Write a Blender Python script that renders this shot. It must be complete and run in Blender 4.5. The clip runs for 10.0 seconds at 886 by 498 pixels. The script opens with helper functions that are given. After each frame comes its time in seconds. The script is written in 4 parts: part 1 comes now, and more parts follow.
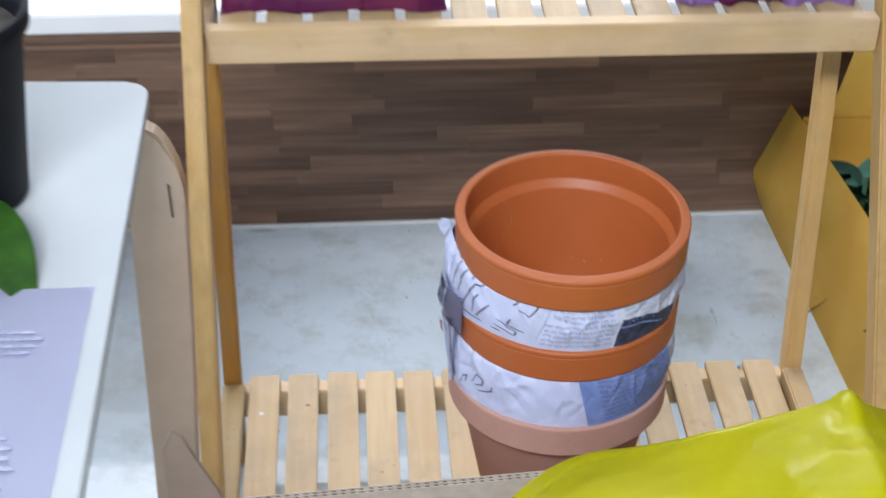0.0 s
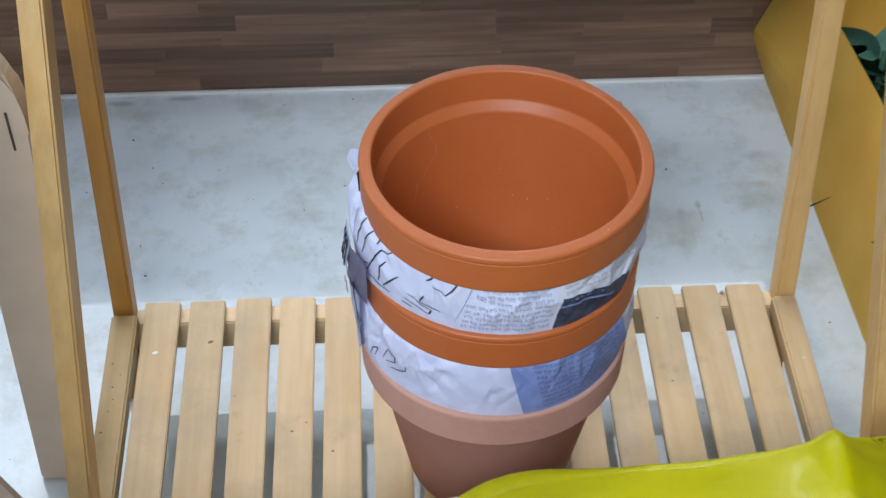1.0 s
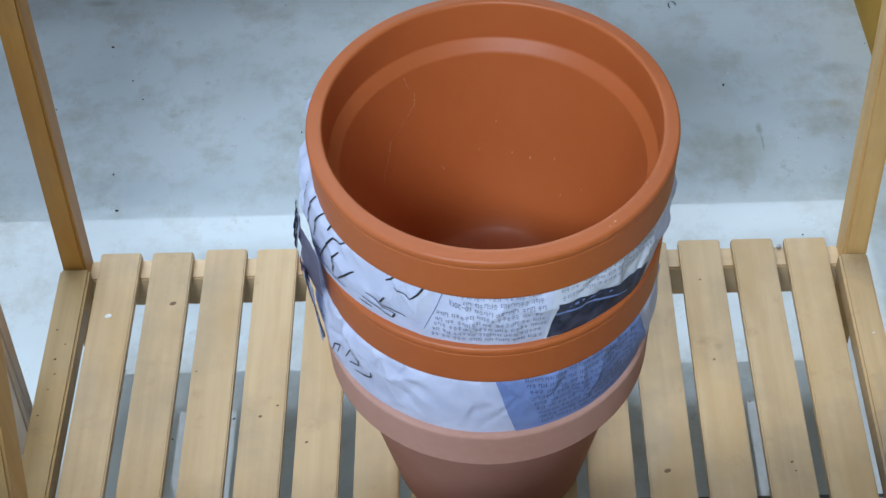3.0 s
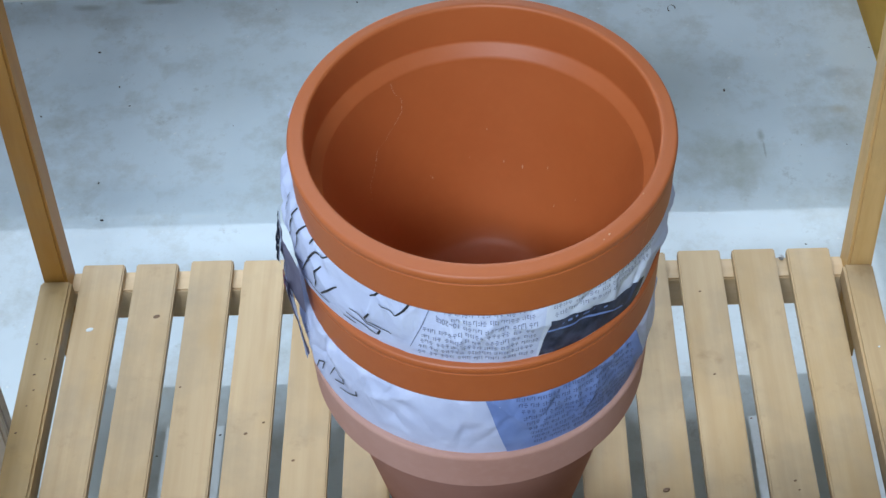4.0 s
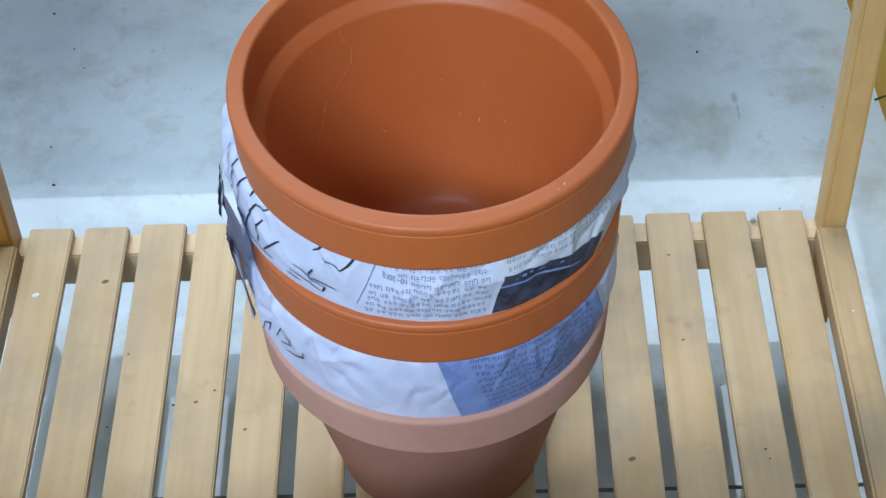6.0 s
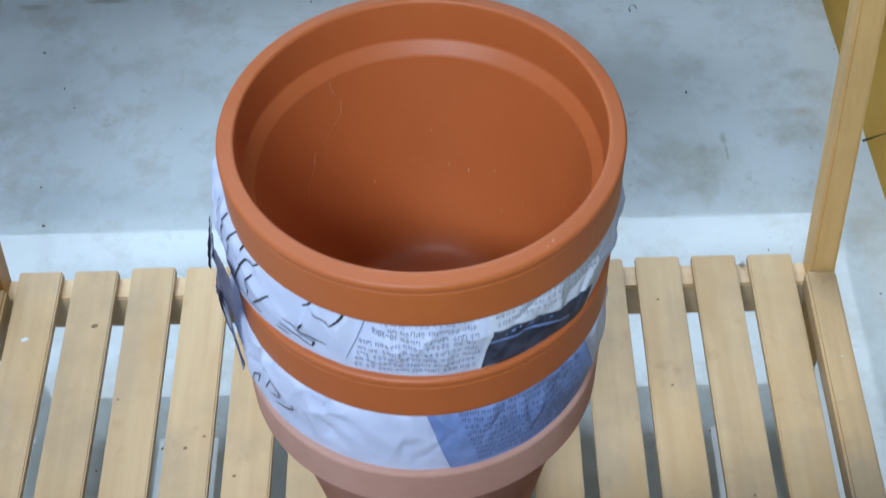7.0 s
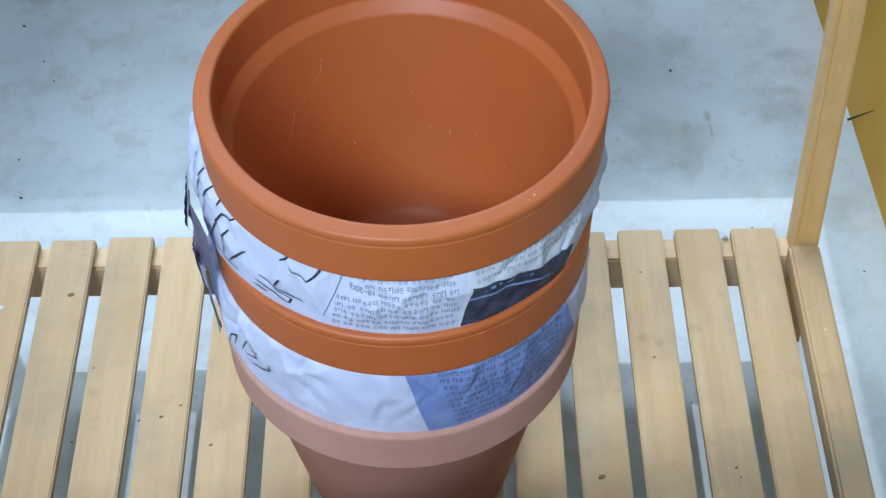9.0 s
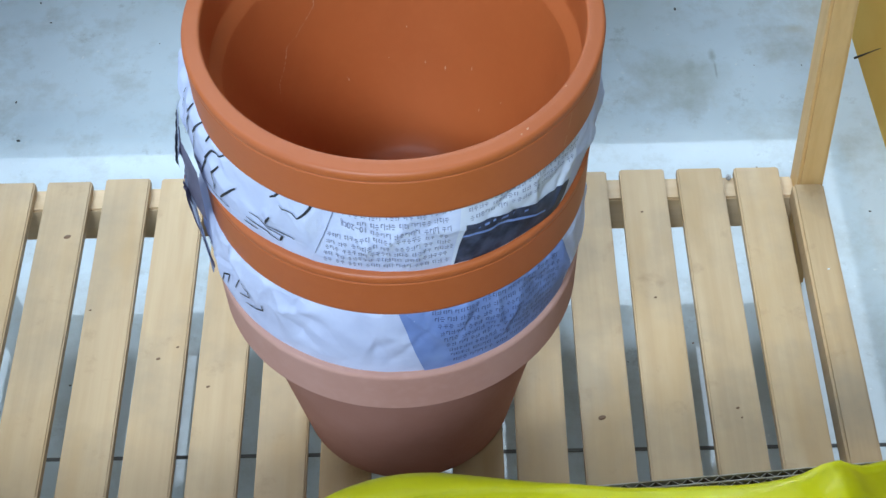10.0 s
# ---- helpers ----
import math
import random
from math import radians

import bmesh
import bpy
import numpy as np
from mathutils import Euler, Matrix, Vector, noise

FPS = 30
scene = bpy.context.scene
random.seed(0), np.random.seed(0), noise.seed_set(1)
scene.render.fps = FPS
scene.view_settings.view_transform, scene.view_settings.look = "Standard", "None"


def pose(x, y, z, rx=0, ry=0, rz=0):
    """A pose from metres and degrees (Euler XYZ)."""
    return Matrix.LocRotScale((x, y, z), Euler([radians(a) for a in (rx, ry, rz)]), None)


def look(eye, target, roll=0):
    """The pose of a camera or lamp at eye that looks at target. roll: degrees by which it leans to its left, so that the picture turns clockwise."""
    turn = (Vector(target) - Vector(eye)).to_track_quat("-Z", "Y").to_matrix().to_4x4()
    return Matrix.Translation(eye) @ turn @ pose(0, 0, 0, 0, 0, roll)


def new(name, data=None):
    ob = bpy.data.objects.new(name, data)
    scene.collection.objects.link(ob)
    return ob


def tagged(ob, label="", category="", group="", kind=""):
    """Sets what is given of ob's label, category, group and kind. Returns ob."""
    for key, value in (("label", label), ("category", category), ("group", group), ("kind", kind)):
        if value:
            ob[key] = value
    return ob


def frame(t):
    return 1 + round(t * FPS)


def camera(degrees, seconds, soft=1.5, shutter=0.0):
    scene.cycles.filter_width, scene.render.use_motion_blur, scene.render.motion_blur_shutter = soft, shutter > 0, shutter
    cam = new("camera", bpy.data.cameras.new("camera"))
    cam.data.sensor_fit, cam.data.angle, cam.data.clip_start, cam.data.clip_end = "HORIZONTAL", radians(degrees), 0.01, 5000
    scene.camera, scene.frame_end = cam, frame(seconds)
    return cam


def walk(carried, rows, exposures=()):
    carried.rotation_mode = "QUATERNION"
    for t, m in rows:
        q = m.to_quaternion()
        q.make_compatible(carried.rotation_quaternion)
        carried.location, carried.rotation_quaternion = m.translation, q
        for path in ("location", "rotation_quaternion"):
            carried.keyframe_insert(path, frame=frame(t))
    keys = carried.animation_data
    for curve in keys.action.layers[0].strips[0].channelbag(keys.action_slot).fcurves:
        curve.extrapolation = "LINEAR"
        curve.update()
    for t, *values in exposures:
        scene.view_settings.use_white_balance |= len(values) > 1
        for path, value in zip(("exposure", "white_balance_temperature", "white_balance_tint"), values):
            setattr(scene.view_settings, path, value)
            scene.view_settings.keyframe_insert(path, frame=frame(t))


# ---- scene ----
PATH = [
    (0, (0.096, -1.445, 1.29), (0.203, 0.193, 0.148), 0.6),
    (0.2, (0.1386, -1.3503, 1.2752), (0.2206, -0.0009, 0.245), 0.48),
    (0.3, (0.1565, -1.3077, 1.273), (0.236, 0.0219, 0.2172), 0.54),
    (0.4, (0.1758, -1.2719, 1.2647), (0.2516, 0.0408, 0.1876), 0.41),
    (0.5, (0.189, -1.241, 1.263), (0.276, 0.281, -0.032), 0.5),
    (0.7, (0.206, -1.189, 1.245), (0.285, 0.31, -0.077), 0.2),
    (0.8, (0.209, -1.1677, 1.2467), (0.2744, 0.0903, 0.1056), 0.4),
    (1, (0.208, -1.113, 1.24), (0.279, 0.328, -0.145), 0.3),
    (1.2, (0.2064, -1.0626, 1.2307), (0.2564, 0.1369, 0.0274), -0.17),
    (1.3, (0.2076, -1.0414, 1.221), (0.2536, 0.1478, 0.0075), -0.26),
    (1.5, (0.215, -0.998, 1.201), (0.259, 0.378, -0.249), -0.6),
    (1.7, (0.2288, -0.9553, 1.175), (0.2633, 0.2002, -0.0711), -0.74),
    (1.8, (0.2399, -0.9319, 1.1613), (0.2685, 0.2157, -0.0922), -0.91),
    (2, (0.258, -0.919, 1.161), (0.283, 0.421, -0.324), -1.3),
    (2.2, (0.2705, -0.9035, 1.1489), (0.2774, 0.2256, -0.1215), -1.72),
    (2.3, (0.2751, -0.9016, 1.1456), (0.2722, 0.2226, -0.1292), -1.98),
    (2.5, (0.28, -0.893, 1.14), (0.261, 0.416, -0.373), -2.3),
    (2.8, (0.2872, -0.8856, 1.133), (0.2503, 0.2231, -0.1548), -2.71),
    (3, (0.291, -0.881, 1.131), (0.244, 0.421, -0.387), -2.8),
    (3.2, (0.2941, -0.8758, 1.1253), (0.2519, 0.2319, -0.1631), -2.75),
    (4.3, (0.3009, -0.8455, 1.0955), (0.2583, 0.2646, -0.1909), -3.04),
    (4.5, (0.303, -0.844, 1.088), (0.259, 0.457, -0.43), -2.8),
    (4.8, (0.3073, -0.8417, 1.0742), (0.2705, 0.2602, -0.2194), -2.78),
    (5, (0.309, -0.839, 1.07), (0.266, 0.454, -0.455), -2.7),
    (5.2, (0.3126, -0.8377, 1.0661), (0.2777, 0.2622, -0.2293), -2.6),
    (5.5, (0.317, -0.835, 1.06), (0.277, 0.455, -0.467), -2.7),
    (5.7, (0.3179, -0.8347, 1.058), (0.2855, 0.262, -0.2402), -2.67),
    (6.8, (0.318, -0.829, 1.063), (0.298, 0.466, -0.462), -1.9),
    (6.9, (0.319, -0.826, 1.069), (0.298, 0.476, -0.45), -2.0),
    (7, (0.319, -0.822, 1.071), (0.299, 0.489, -0.439), -2.0),
    (7.3, (0.32, -0.817, 1.085), (0.298, 0.525, -0.398), -2.1),
    (7.5, (0.317, -0.819, 1.091), (0.298, 0.547, -0.371), -1.9),
    (7.7, (0.316, -0.823, 1.094), (0.296, 0.564, -0.348), -2.0),
    (8, (0.314, -0.823, 1.084), (0.299, 0.557, -0.363), -1.7),
    (8.1, (0.314, -0.83, 1.083), (0.302, 0.532, -0.381), -1.4),
    (8.2, (0.316, -0.834, 1.078), (0.302, 0.512, -0.4), -1.5),
    (8.3, (0.319, -0.834, 1.068), (0.305, 0.503, -0.42), -1.5),
    (8.5, (0.319, -0.832, 1.066), (0.313, 0.486, -0.439), -1.4),
    (8.8, (0.3207, -0.8251, 1.0512), (0.3208, 0.2862, -0.2349), -1.07),
    (9, (0.321, -0.833, 1.046), (0.321, 0.48, -0.462), -0.9),
    (9.2, (0.3221, -0.8317, 1.0438), (0.32, 0.2798, -0.2421), -0.95),
    (9.3, (0.3228, -0.8318, 1.04), (0.3191, 0.276, -0.2491), -0.98),
    (9.5, (0.326, -0.831, 1.035), (0.318, 0.455, -0.496), -1.1),
    (9.7, (0.3284, -0.8311, 1.0339), (0.3194, 0.2511, -0.2767), -1.29),
    (10, (0.331, -0.83, 1.032), (0.314, 0.434, -0.518), -1.7),
]
EXPO = [(0, 0.07, 7250, 22), (0.5, 0.06, 7600, 22), (1.0, 0.0, 7200, 19), (1.5, -0.06, 6950, 17), (2.0, -0.15, 6850, 16), (2.5, -0.13, 6800, 15), (3.0, -0.10, 6620, 13), (4.3, -0.03, 6480, 13), (5.0, 0.05, 6430, 12), (7.0, 0.02, 6400, 12), (7.5, -0.03, 6480, 13), (8.0, -0.02, 6480, 13), (8.3, 0.10, 6400, 12), (9.0, 0.11, 6370, 12), (10, 0.13, 6250, 10)]
cam = camera(31.5, 10.0, soft=1.45, shutter=0.4)
walk(cam, [(t, look(eye, target, roll)) for t, eye, target, roll in PATH], EXPO)

# ---- world and lights: a large room lit by unseen ceiling lamps before and behind the ledge ----
world = bpy.data.worlds.new("outdoor_air")
scene.world = world
world.use_nodes = True
world.node_tree.nodes["Background"].inputs[0].default_value = (0.75, 0.87, 1.0, 1)
world.node_tree.nodes["Background"].inputs[1].default_value = 1.6


def area_lamp(name, m, sx, sy, watts, color):
    d = bpy.data.lights.new(name, "AREA")
    d.shape, d.size, d.size_y, d.energy, d.color = "RECTANGLE", sx, sy, watts, color
    o = new(name, d)
    o.matrix_world = m
    return o


LAMP_COL = (0.72, 0.865, 1.0)
area_lamp("ceiling_panel_lamp", pose(-0.42, -2.20, 2.44), 1.2, 0.5, 118, LAMP_COL)
area_lamp("ceiling_panel_lamp", pose(-0.35, 3.42, 2.44), 4.4, 0.95, 240, LAMP_COL)
# weak fill, added only to lighten the floor behind the shelf
area_lamp("ceiling_panel_lamp", pose(-0.65, 0.60, 2.44), 1.2, 0.3, 10, LAMP_COL)
area_lamp("ceiling_panel_lamp", pose(-0.35, 1.95, 2.44), 3.6, 1.4, 38, LAMP_COL)


# ---- materials ----
def mat(name, rough=0.6, metal=0.0, spec=0.5):
    m = bpy.data.materials.new(name)
    m.use_nodes = True
    b = m.node_tree.nodes["Principled BSDF"]
    b.inputs["Roughness"].default_value = rough
    b.inputs["Metallic"].default_value = metal
    b.inputs["Specular IOR Level"].default_value = spec
    return m, m.node_tree, b


def node(nt, kind, **kw):
    n = nt.nodes.new(kind)
    for k, v in kw.items():
        n.inputs[k.replace("_", " ")].default_value = v
    return n


def coords(nt, scale=(1, 1, 1), per_object=False):
    tc = nt.nodes.new("ShaderNodeTexCoord")
    mp = nt.nodes.new("ShaderNodeMapping")
    mp.inputs["Scale"].default_value = scale
    nt.links.new(tc.outputs["Object"], mp.inputs["Vector"])
    if per_object:
        oi = nt.nodes.new("ShaderNodeObjectInfo")
        mul = nt.nodes.new("ShaderNodeVectorMath")
        mul.operation = "MULTIPLY"
        mul.inputs[1].default_value = (7.3, 13.1, 5.7)
        cmb = nt.nodes.new("ShaderNodeCombineXYZ")
        for i in range(3):
            nt.links.new(oi.outputs["Random"], cmb.inputs[i])
        nt.links.new(cmb.outputs[0], mul.inputs[0])
        nt.links.new(mul.outputs[0], mp.inputs["Location"])
    return mp.outputs[0]


def noise_tex(nt, vec, scale, detail=4, rough=0.55):
    n = node(nt, "ShaderNodeTexNoise", Scale=scale, Detail=detail, Roughness=rough)
    nt.links.new(vec, n.inputs["Vector"])
    return n.outputs["Fac"]


def ramp(nt, fac, stops):
    r = nt.nodes.new("ShaderNodeValToRGB")
    e = r.color_ramp.elements
    while len(e) < len(stops):
        e.new(0.5)
    for el, (p, c) in zip(e, stops):
        el.position, el.color = p, (*c, 1)
    nt.links.new(fac, r.inputs[0])
    return r.outputs[0]


def mix(nt, a, b, fac, kind="MIX"):
    m = nt.nodes.new("ShaderNodeMix")
    m.data_type, m.blend_type = "RGBA", kind
    for sock, val in ((m.inputs[0], fac), (m.inputs[6], a), (m.inputs[7], b)):
        if hasattr(val, "links") or hasattr(val, "is_linked"):
            nt.links.new(val, sock)
        elif isinstance(val, (int, float)):
            sock.default_value = val
        else:
            sock.default_value = (*val, 1)
    return m.outputs[2]


def bump(nt, b, height, strength, dist=0.001):
    n = node(nt, "ShaderNodeBump", Strength=strength, Distance=dist)
    nt.links.new(height, n.inputs["Height"])
    nt.links.new(n.outputs[0], b.inputs["Normal"])


def base(nt, b, col):
    nt.links.new(col, b.inputs["Base Color"])


def wood_mat(name, light, dark, axis, rough=0.5, dirt=0.5):
    """Planed pine: long grain streaks, broad tone changes, grey handling marks and a few brown stains."""
    m, nt, b = mat(name, rough, spec=0.35)
    sc = {"x": (1.0, 26, 26), "y": (26, 1.0, 26), "z": (26, 26, 1.0)}[axis]
    v = coords(nt, sc, True)
    grain = noise_tex(nt, v, 4.5, 7, 0.66)
    col = ramp(nt, grain, [(0.28, dark), (0.62, light)])
    band = noise_tex(nt, coords(nt, tuple(0.5 + 0.2 * (q - 1) if q > 1 else 0.55 for q in sc), True), 5.0, 3, 0.5)
    col = mix(nt, col, tuple(q * 0.80 for q in dark), ramp(nt, band, [(0.52, (0, 0, 0)), (0.74, (0.42, 0.42, 0.42))]))
    v2 = coords(nt, (1, 1, 1), True)
    grey = noise_tex(nt, v2, 11, 5, 0.62)
    col = mix(nt, col, (0.26, 0.205, 0.14), ramp(nt, grey, [(0.46, (0, 0, 0)), (0.72, (dirt, dirt, dirt))]))
    warm = noise_tex(nt, coords(nt, tuple(0.45 if q == 1.0 else 1.6 for q in sc), True), 16, 3, 0.55)
    col = mix(nt, col, (light[0] * 0.86, light[1] * 0.76, light[2] * 0.55), ramp(nt, warm, [(0.50, (0, 0, 0)), (0.70, (0.55, 0.55, 0.55))]))
    stain = noise_tex(nt, v2, 30, 5, 0.66)
    col = mix(nt, col, (0.25, 0.14, 0.06), ramp(nt, stain, [(0.60, (0, 0, 0)), (0.80, (dirt, dirt, dirt))]))
    oi = nt.nodes.new("ShaderNodeObjectInfo")
    hs = node(nt, "ShaderNodeHueSaturation")
    mr = node(nt, "ShaderNodeMapRange")
    mr.inputs["To Min"].default_value, mr.inputs["To Max"].default_value = 0.90, 1.08
    nt.links.new(oi.outputs["Random"], mr.inputs["Value"])
    nt.links.new(mr.outputs[0], hs.inputs["Value"])
    nt.links.new(col, hs.inputs["Color"])
    base(nt, b, hs.outputs[0])
    bump(nt, b, grain, 0.07)
    return m


PINE_Y = wood_mat("pine_slat_wood", (0.535, 0.376, 0.208), (0.470, 0.316, 0.164), "y", 0.5, 0.52)
PINE_SIDE = wood_mat("pine_side_rail_wood", (0.47, 0.315, 0.140), (0.39, 0.25, 0.10), "y", 0.5, 0.6)
PINE_BROWN = wood_mat("handled_side_rail_wood", (0.50, 0.338, 0.175), (0.42, 0.268, 0.125), "y", 0.5, 0.65)
PINE_X = wood_mat("pine_rail_wood", (0.70, 0.505, 0.30), (0.63, 0.435, 0.24), "x", 0.5, 0.3)
PINE_Z = wood_mat("pine_post_wood", (0.62, 0.40, 0.165), (0.54, 0.325, 0.115), "z", 0.5, 0.3)
PINE_AMBER = wood_mat("amber_pine_post_wood", (0.56, 0.30, 0.075), (0.46, 0.215, 0.040), "z", 0.45, 0.35)


def terracotta(name, c1, c2, dusty):
    m, nt, b = mat(name, 0.47 if not dusty else 0.85, spec=0.5 if not dusty else 0.2)
    v = coords(nt, (1, 1, 1), True)
    big = noise_tex(nt, v, 7, 4)
    fine = noise_tex(nt, v, 160, 3)
    col = ramp(nt, big, [(0.3, c1), (0.7, c2)])
    col = mix(nt, col, c2, ramp(nt, fine, [(0.45, (0, 0, 0)), (0.8, (0.35, 0.35, 0.35))]))
    base(nt, b, col)
    vz = coords(nt, (4, 4, 160))
    bump(nt, b, mix(nt, noise_tex(nt, vz, 3, 3), noise_tex(nt, v, 260, 2), 0.5), 0.10)
    return m


CLAY = terracotta("orange_terracotta", (0.43, 0.104, 0.026), (0.49, 0.127, 0.034), False)
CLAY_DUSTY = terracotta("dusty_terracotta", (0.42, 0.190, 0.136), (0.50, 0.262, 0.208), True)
# the bottom pot's rim is paler than its body
CLAY_PALE_RIM = terracotta("pale_terracotta_rim", (0.46, 0.245, 0.19), (0.54, 0.32, 0.265), True)


def plain(name, c1, c2, scale, rough, bumps=0.1, spec=0.5):
    m, nt, b = mat(name, rough, spec=spec)
    v = coords(nt)
    n = noise_tex(nt, v, scale, 5)
    base(nt, b, ramp(nt, n, [(0.32, c1), (0.68, c2)]))
    bump(nt, b, noise_tex(nt, v, scale * 9, 3), bumps)
    return m


def crumpled(name, c1, c2, rough):
    m, nt, b = mat(name, rough)
    v = coords(nt)
    base(nt, b, ramp(nt, noise_tex(nt, v, 40, 5), [(0.32, c1), (0.68, c2)]))
    vo = nt.nodes.new("ShaderNodeTexVoronoi")
    vo.feature = "DISTANCE_TO_EDGE"
    vo.inputs["Scale"].default_value = 15
    nz = node(nt, "ShaderNodeTexNoise", Scale=18.0, Detail=3.0)
    nt.links.new(v, nz.inputs["Vector"])
    add = nt.nodes.new("ShaderNodeVectorMath")
    add.operation = "MULTIPLY_ADD"
    add.inputs[1].default_value = (0.05, 0.05, 0.05)
    nt.links.new(nz.outputs["Color"], add.inputs[0])
    nt.links.new(v, add.inputs[2])
    nt.links.new(add.outputs[0], vo.inputs["Vector"])
    h = mix(nt, vo.outputs["Distance"], noise_tex(nt, v, 26, 3), 0.4)
    bump(nt, b, h, 0.6, 0.007)
    return m


PAPER = crumpled("newsprint_paper", (0.51, 0.565, 0.780), (0.60, 0.655, 0.865), 0.7)
PAPER_LIGHT = crumpled("white_newsprint", (0.60, 0.655, 0.81), (0.68, 0.73, 0.88), 0.7)
PAPER_BLUE = crumpled("blue_grey_newsprint", (0.155, 0.235, 0.52), (0.215, 0.305, 0.60), 0.65)
PAPER_PHOTO = plain("dark_news_photo", (0.008, 0.011, 0.026), (0.060, 0.075, 0.135), 110, 0.6, 0.1)
PAPER_MAUVE = plain("mauve_newsprint", (0.13, 0.11, 0.19), (0.30, 0.27, 0.38), 70, 0.7, 0.2)
PAPER_FOLD = crumpled("grey_mauve_newsprint", (0.24, 0.23, 0.34), (0.33, 0.32, 0.44), 0.7)
PAPER_RED = plain("red_printed_newsprint", (0.36, 0.10, 0.15), (0.48, 0.17, 0.22), 90, 0.7, 0.1)
SCUFF = plain("pale_scuff", (0.50, 0.21, 0.10), (0.68, 0.40, 0.26), 200, 0.8, 0.05)
INK = plain("black_ink", (0.012, 0.013, 0.02), (0.025, 0.026, 0.035), 60, 0.6, 0.05)
TYPE_INK = plain("grey_type_ink", (0.15, 0.17, 0.28), (0.24, 0.27, 0.41), 300, 0.7, 0.05)
FAINT_INK = plain("faint_grey_ink", (0.26, 0.29, 0.44), (0.40, 0.43, 0.58), 80, 0.7, 0.05)
INK_BLUE = plain("dark_blue_ink", (0.03, 0.045, 0.13), (0.07, 0.09, 0.20), 300, 0.7, 0.05)
CARD = plain("kraft_cardboard", (0.30, 0.215, 0.165), (0.36, 0.265, 0.205), 25, 0.85, 0.15)
# kraft fluting coloured dark to deepen the shade inside the board edge
FLUTE_SHADE = plain("shaded_kraft_fluting", (0.10, 0.075, 0.055), (0.15, 0.11, 0.08), 60, 0.9, 0.1)
CARD_EDGE = plain("cut_board_edge", (0.44, 0.37, 0.30), (0.56, 0.49, 0.41), 60, 0.9, 0.1)
PAPER_LILAC = plain("white_office_paper", (0.53, 0.56, 0.72), (0.58, 0.61, 0.77), 6, 0.6, 0.05)
CARD_YELLOW = plain("yellow_kraft_cardboard", (0.80, 0.49, 0.085), (0.86, 0.57, 0.13), 12, 0.75, 0.12)
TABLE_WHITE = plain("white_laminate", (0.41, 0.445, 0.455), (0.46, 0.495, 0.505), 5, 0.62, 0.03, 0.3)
LEDGE_WHITE = plain("white_ledge_board", (0.83, 0.86, 0.87), (0.87, 0.89, 0.89), 5, 0.4, 0.03)
BEECH = plain("pale_brown_moulded_wood", (0.58, 0.445, 0.33), (0.66, 0.52, 0.395), 18, 0.6, 0.1)
BLACK_PLASTIC = plain("black_plastic", (0.005, 0.006, 0.009), (0.010, 0.012, 0.017), 20, 0.65, 0.05, 0.15)
LEAF = plain("green_leaf", (0.025, 0.11, 0.012), (0.05, 0.20, 0.02), 50, 0.45, 0.1)
LEAF_BLUE = plain("blue_green_leaf", (0.03, 0.13, 0.09), (0.06, 0.22, 0.15), 40, 0.5, 0.1)
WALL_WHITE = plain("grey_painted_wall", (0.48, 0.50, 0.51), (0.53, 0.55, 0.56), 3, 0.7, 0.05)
# dark grey for the unseen east wall, to weaken bounce light from the right
WALL_BOUNCE_CUT = plain("bounce_cut_wall", (0.10, 0.10, 0.10), (0.13, 0.13, 0.13), 3, 0.7, 0.05)
KNOT = plain("brown_knot", (0.11, 0.055, 0.025), (0.22, 0.12, 0.06), 90, 0.7, 0.05)
GRIME = plain("dark_grime", (0.03, 0.025, 0.02), (0.07, 0.06, 0.05), 60, 0.8, 0.1)
BROWN_BLOCK = plain("rough_brown_wood", (0.17, 0.095, 0.035), (0.34, 0.21, 0.085), 55, 0.7, 0.25)
NAIL = plain("nail_steel", (0.25, 0.25, 0.25), (0.4, 0.4, 0.4), 200, 0.4, 0.05)


def film_mat(name, c1, c2, rough, scale=14):
    m, nt, b = mat(name, rough)
    v = coords(nt)
    base(nt, b, ramp(nt, noise_tex(nt, v, scale, 3), [(0.35, c1), (0.65, c2)]))
    b.inputs["Specular IOR Level"].default_value = 0.2
    b.inputs["Coat Weight"].default_value = 0.20
    b.inputs["Coat Roughness"].default_value = 0.05
    bump(nt, b, noise_tex(nt, v, 16, 3, 0.5), 0.4, 0.006)
    return m


BAG_YELLOW = film_mat("glossy_yellow_film", (0.60, 0.565, 0.0), (0.66, 0.615, 0.003), 0.42)
BAG_PURPLE = film_mat("glossy_purple_film", (0.10, 0.012, 0.11), (0.26, 0.03, 0.09), 0.3, 9)
BAG_LILAC = film_mat("glossy_lilac_film", (0.36, 0.16, 0.46), (0.45, 0.24, 0.52), 0.3, 9)


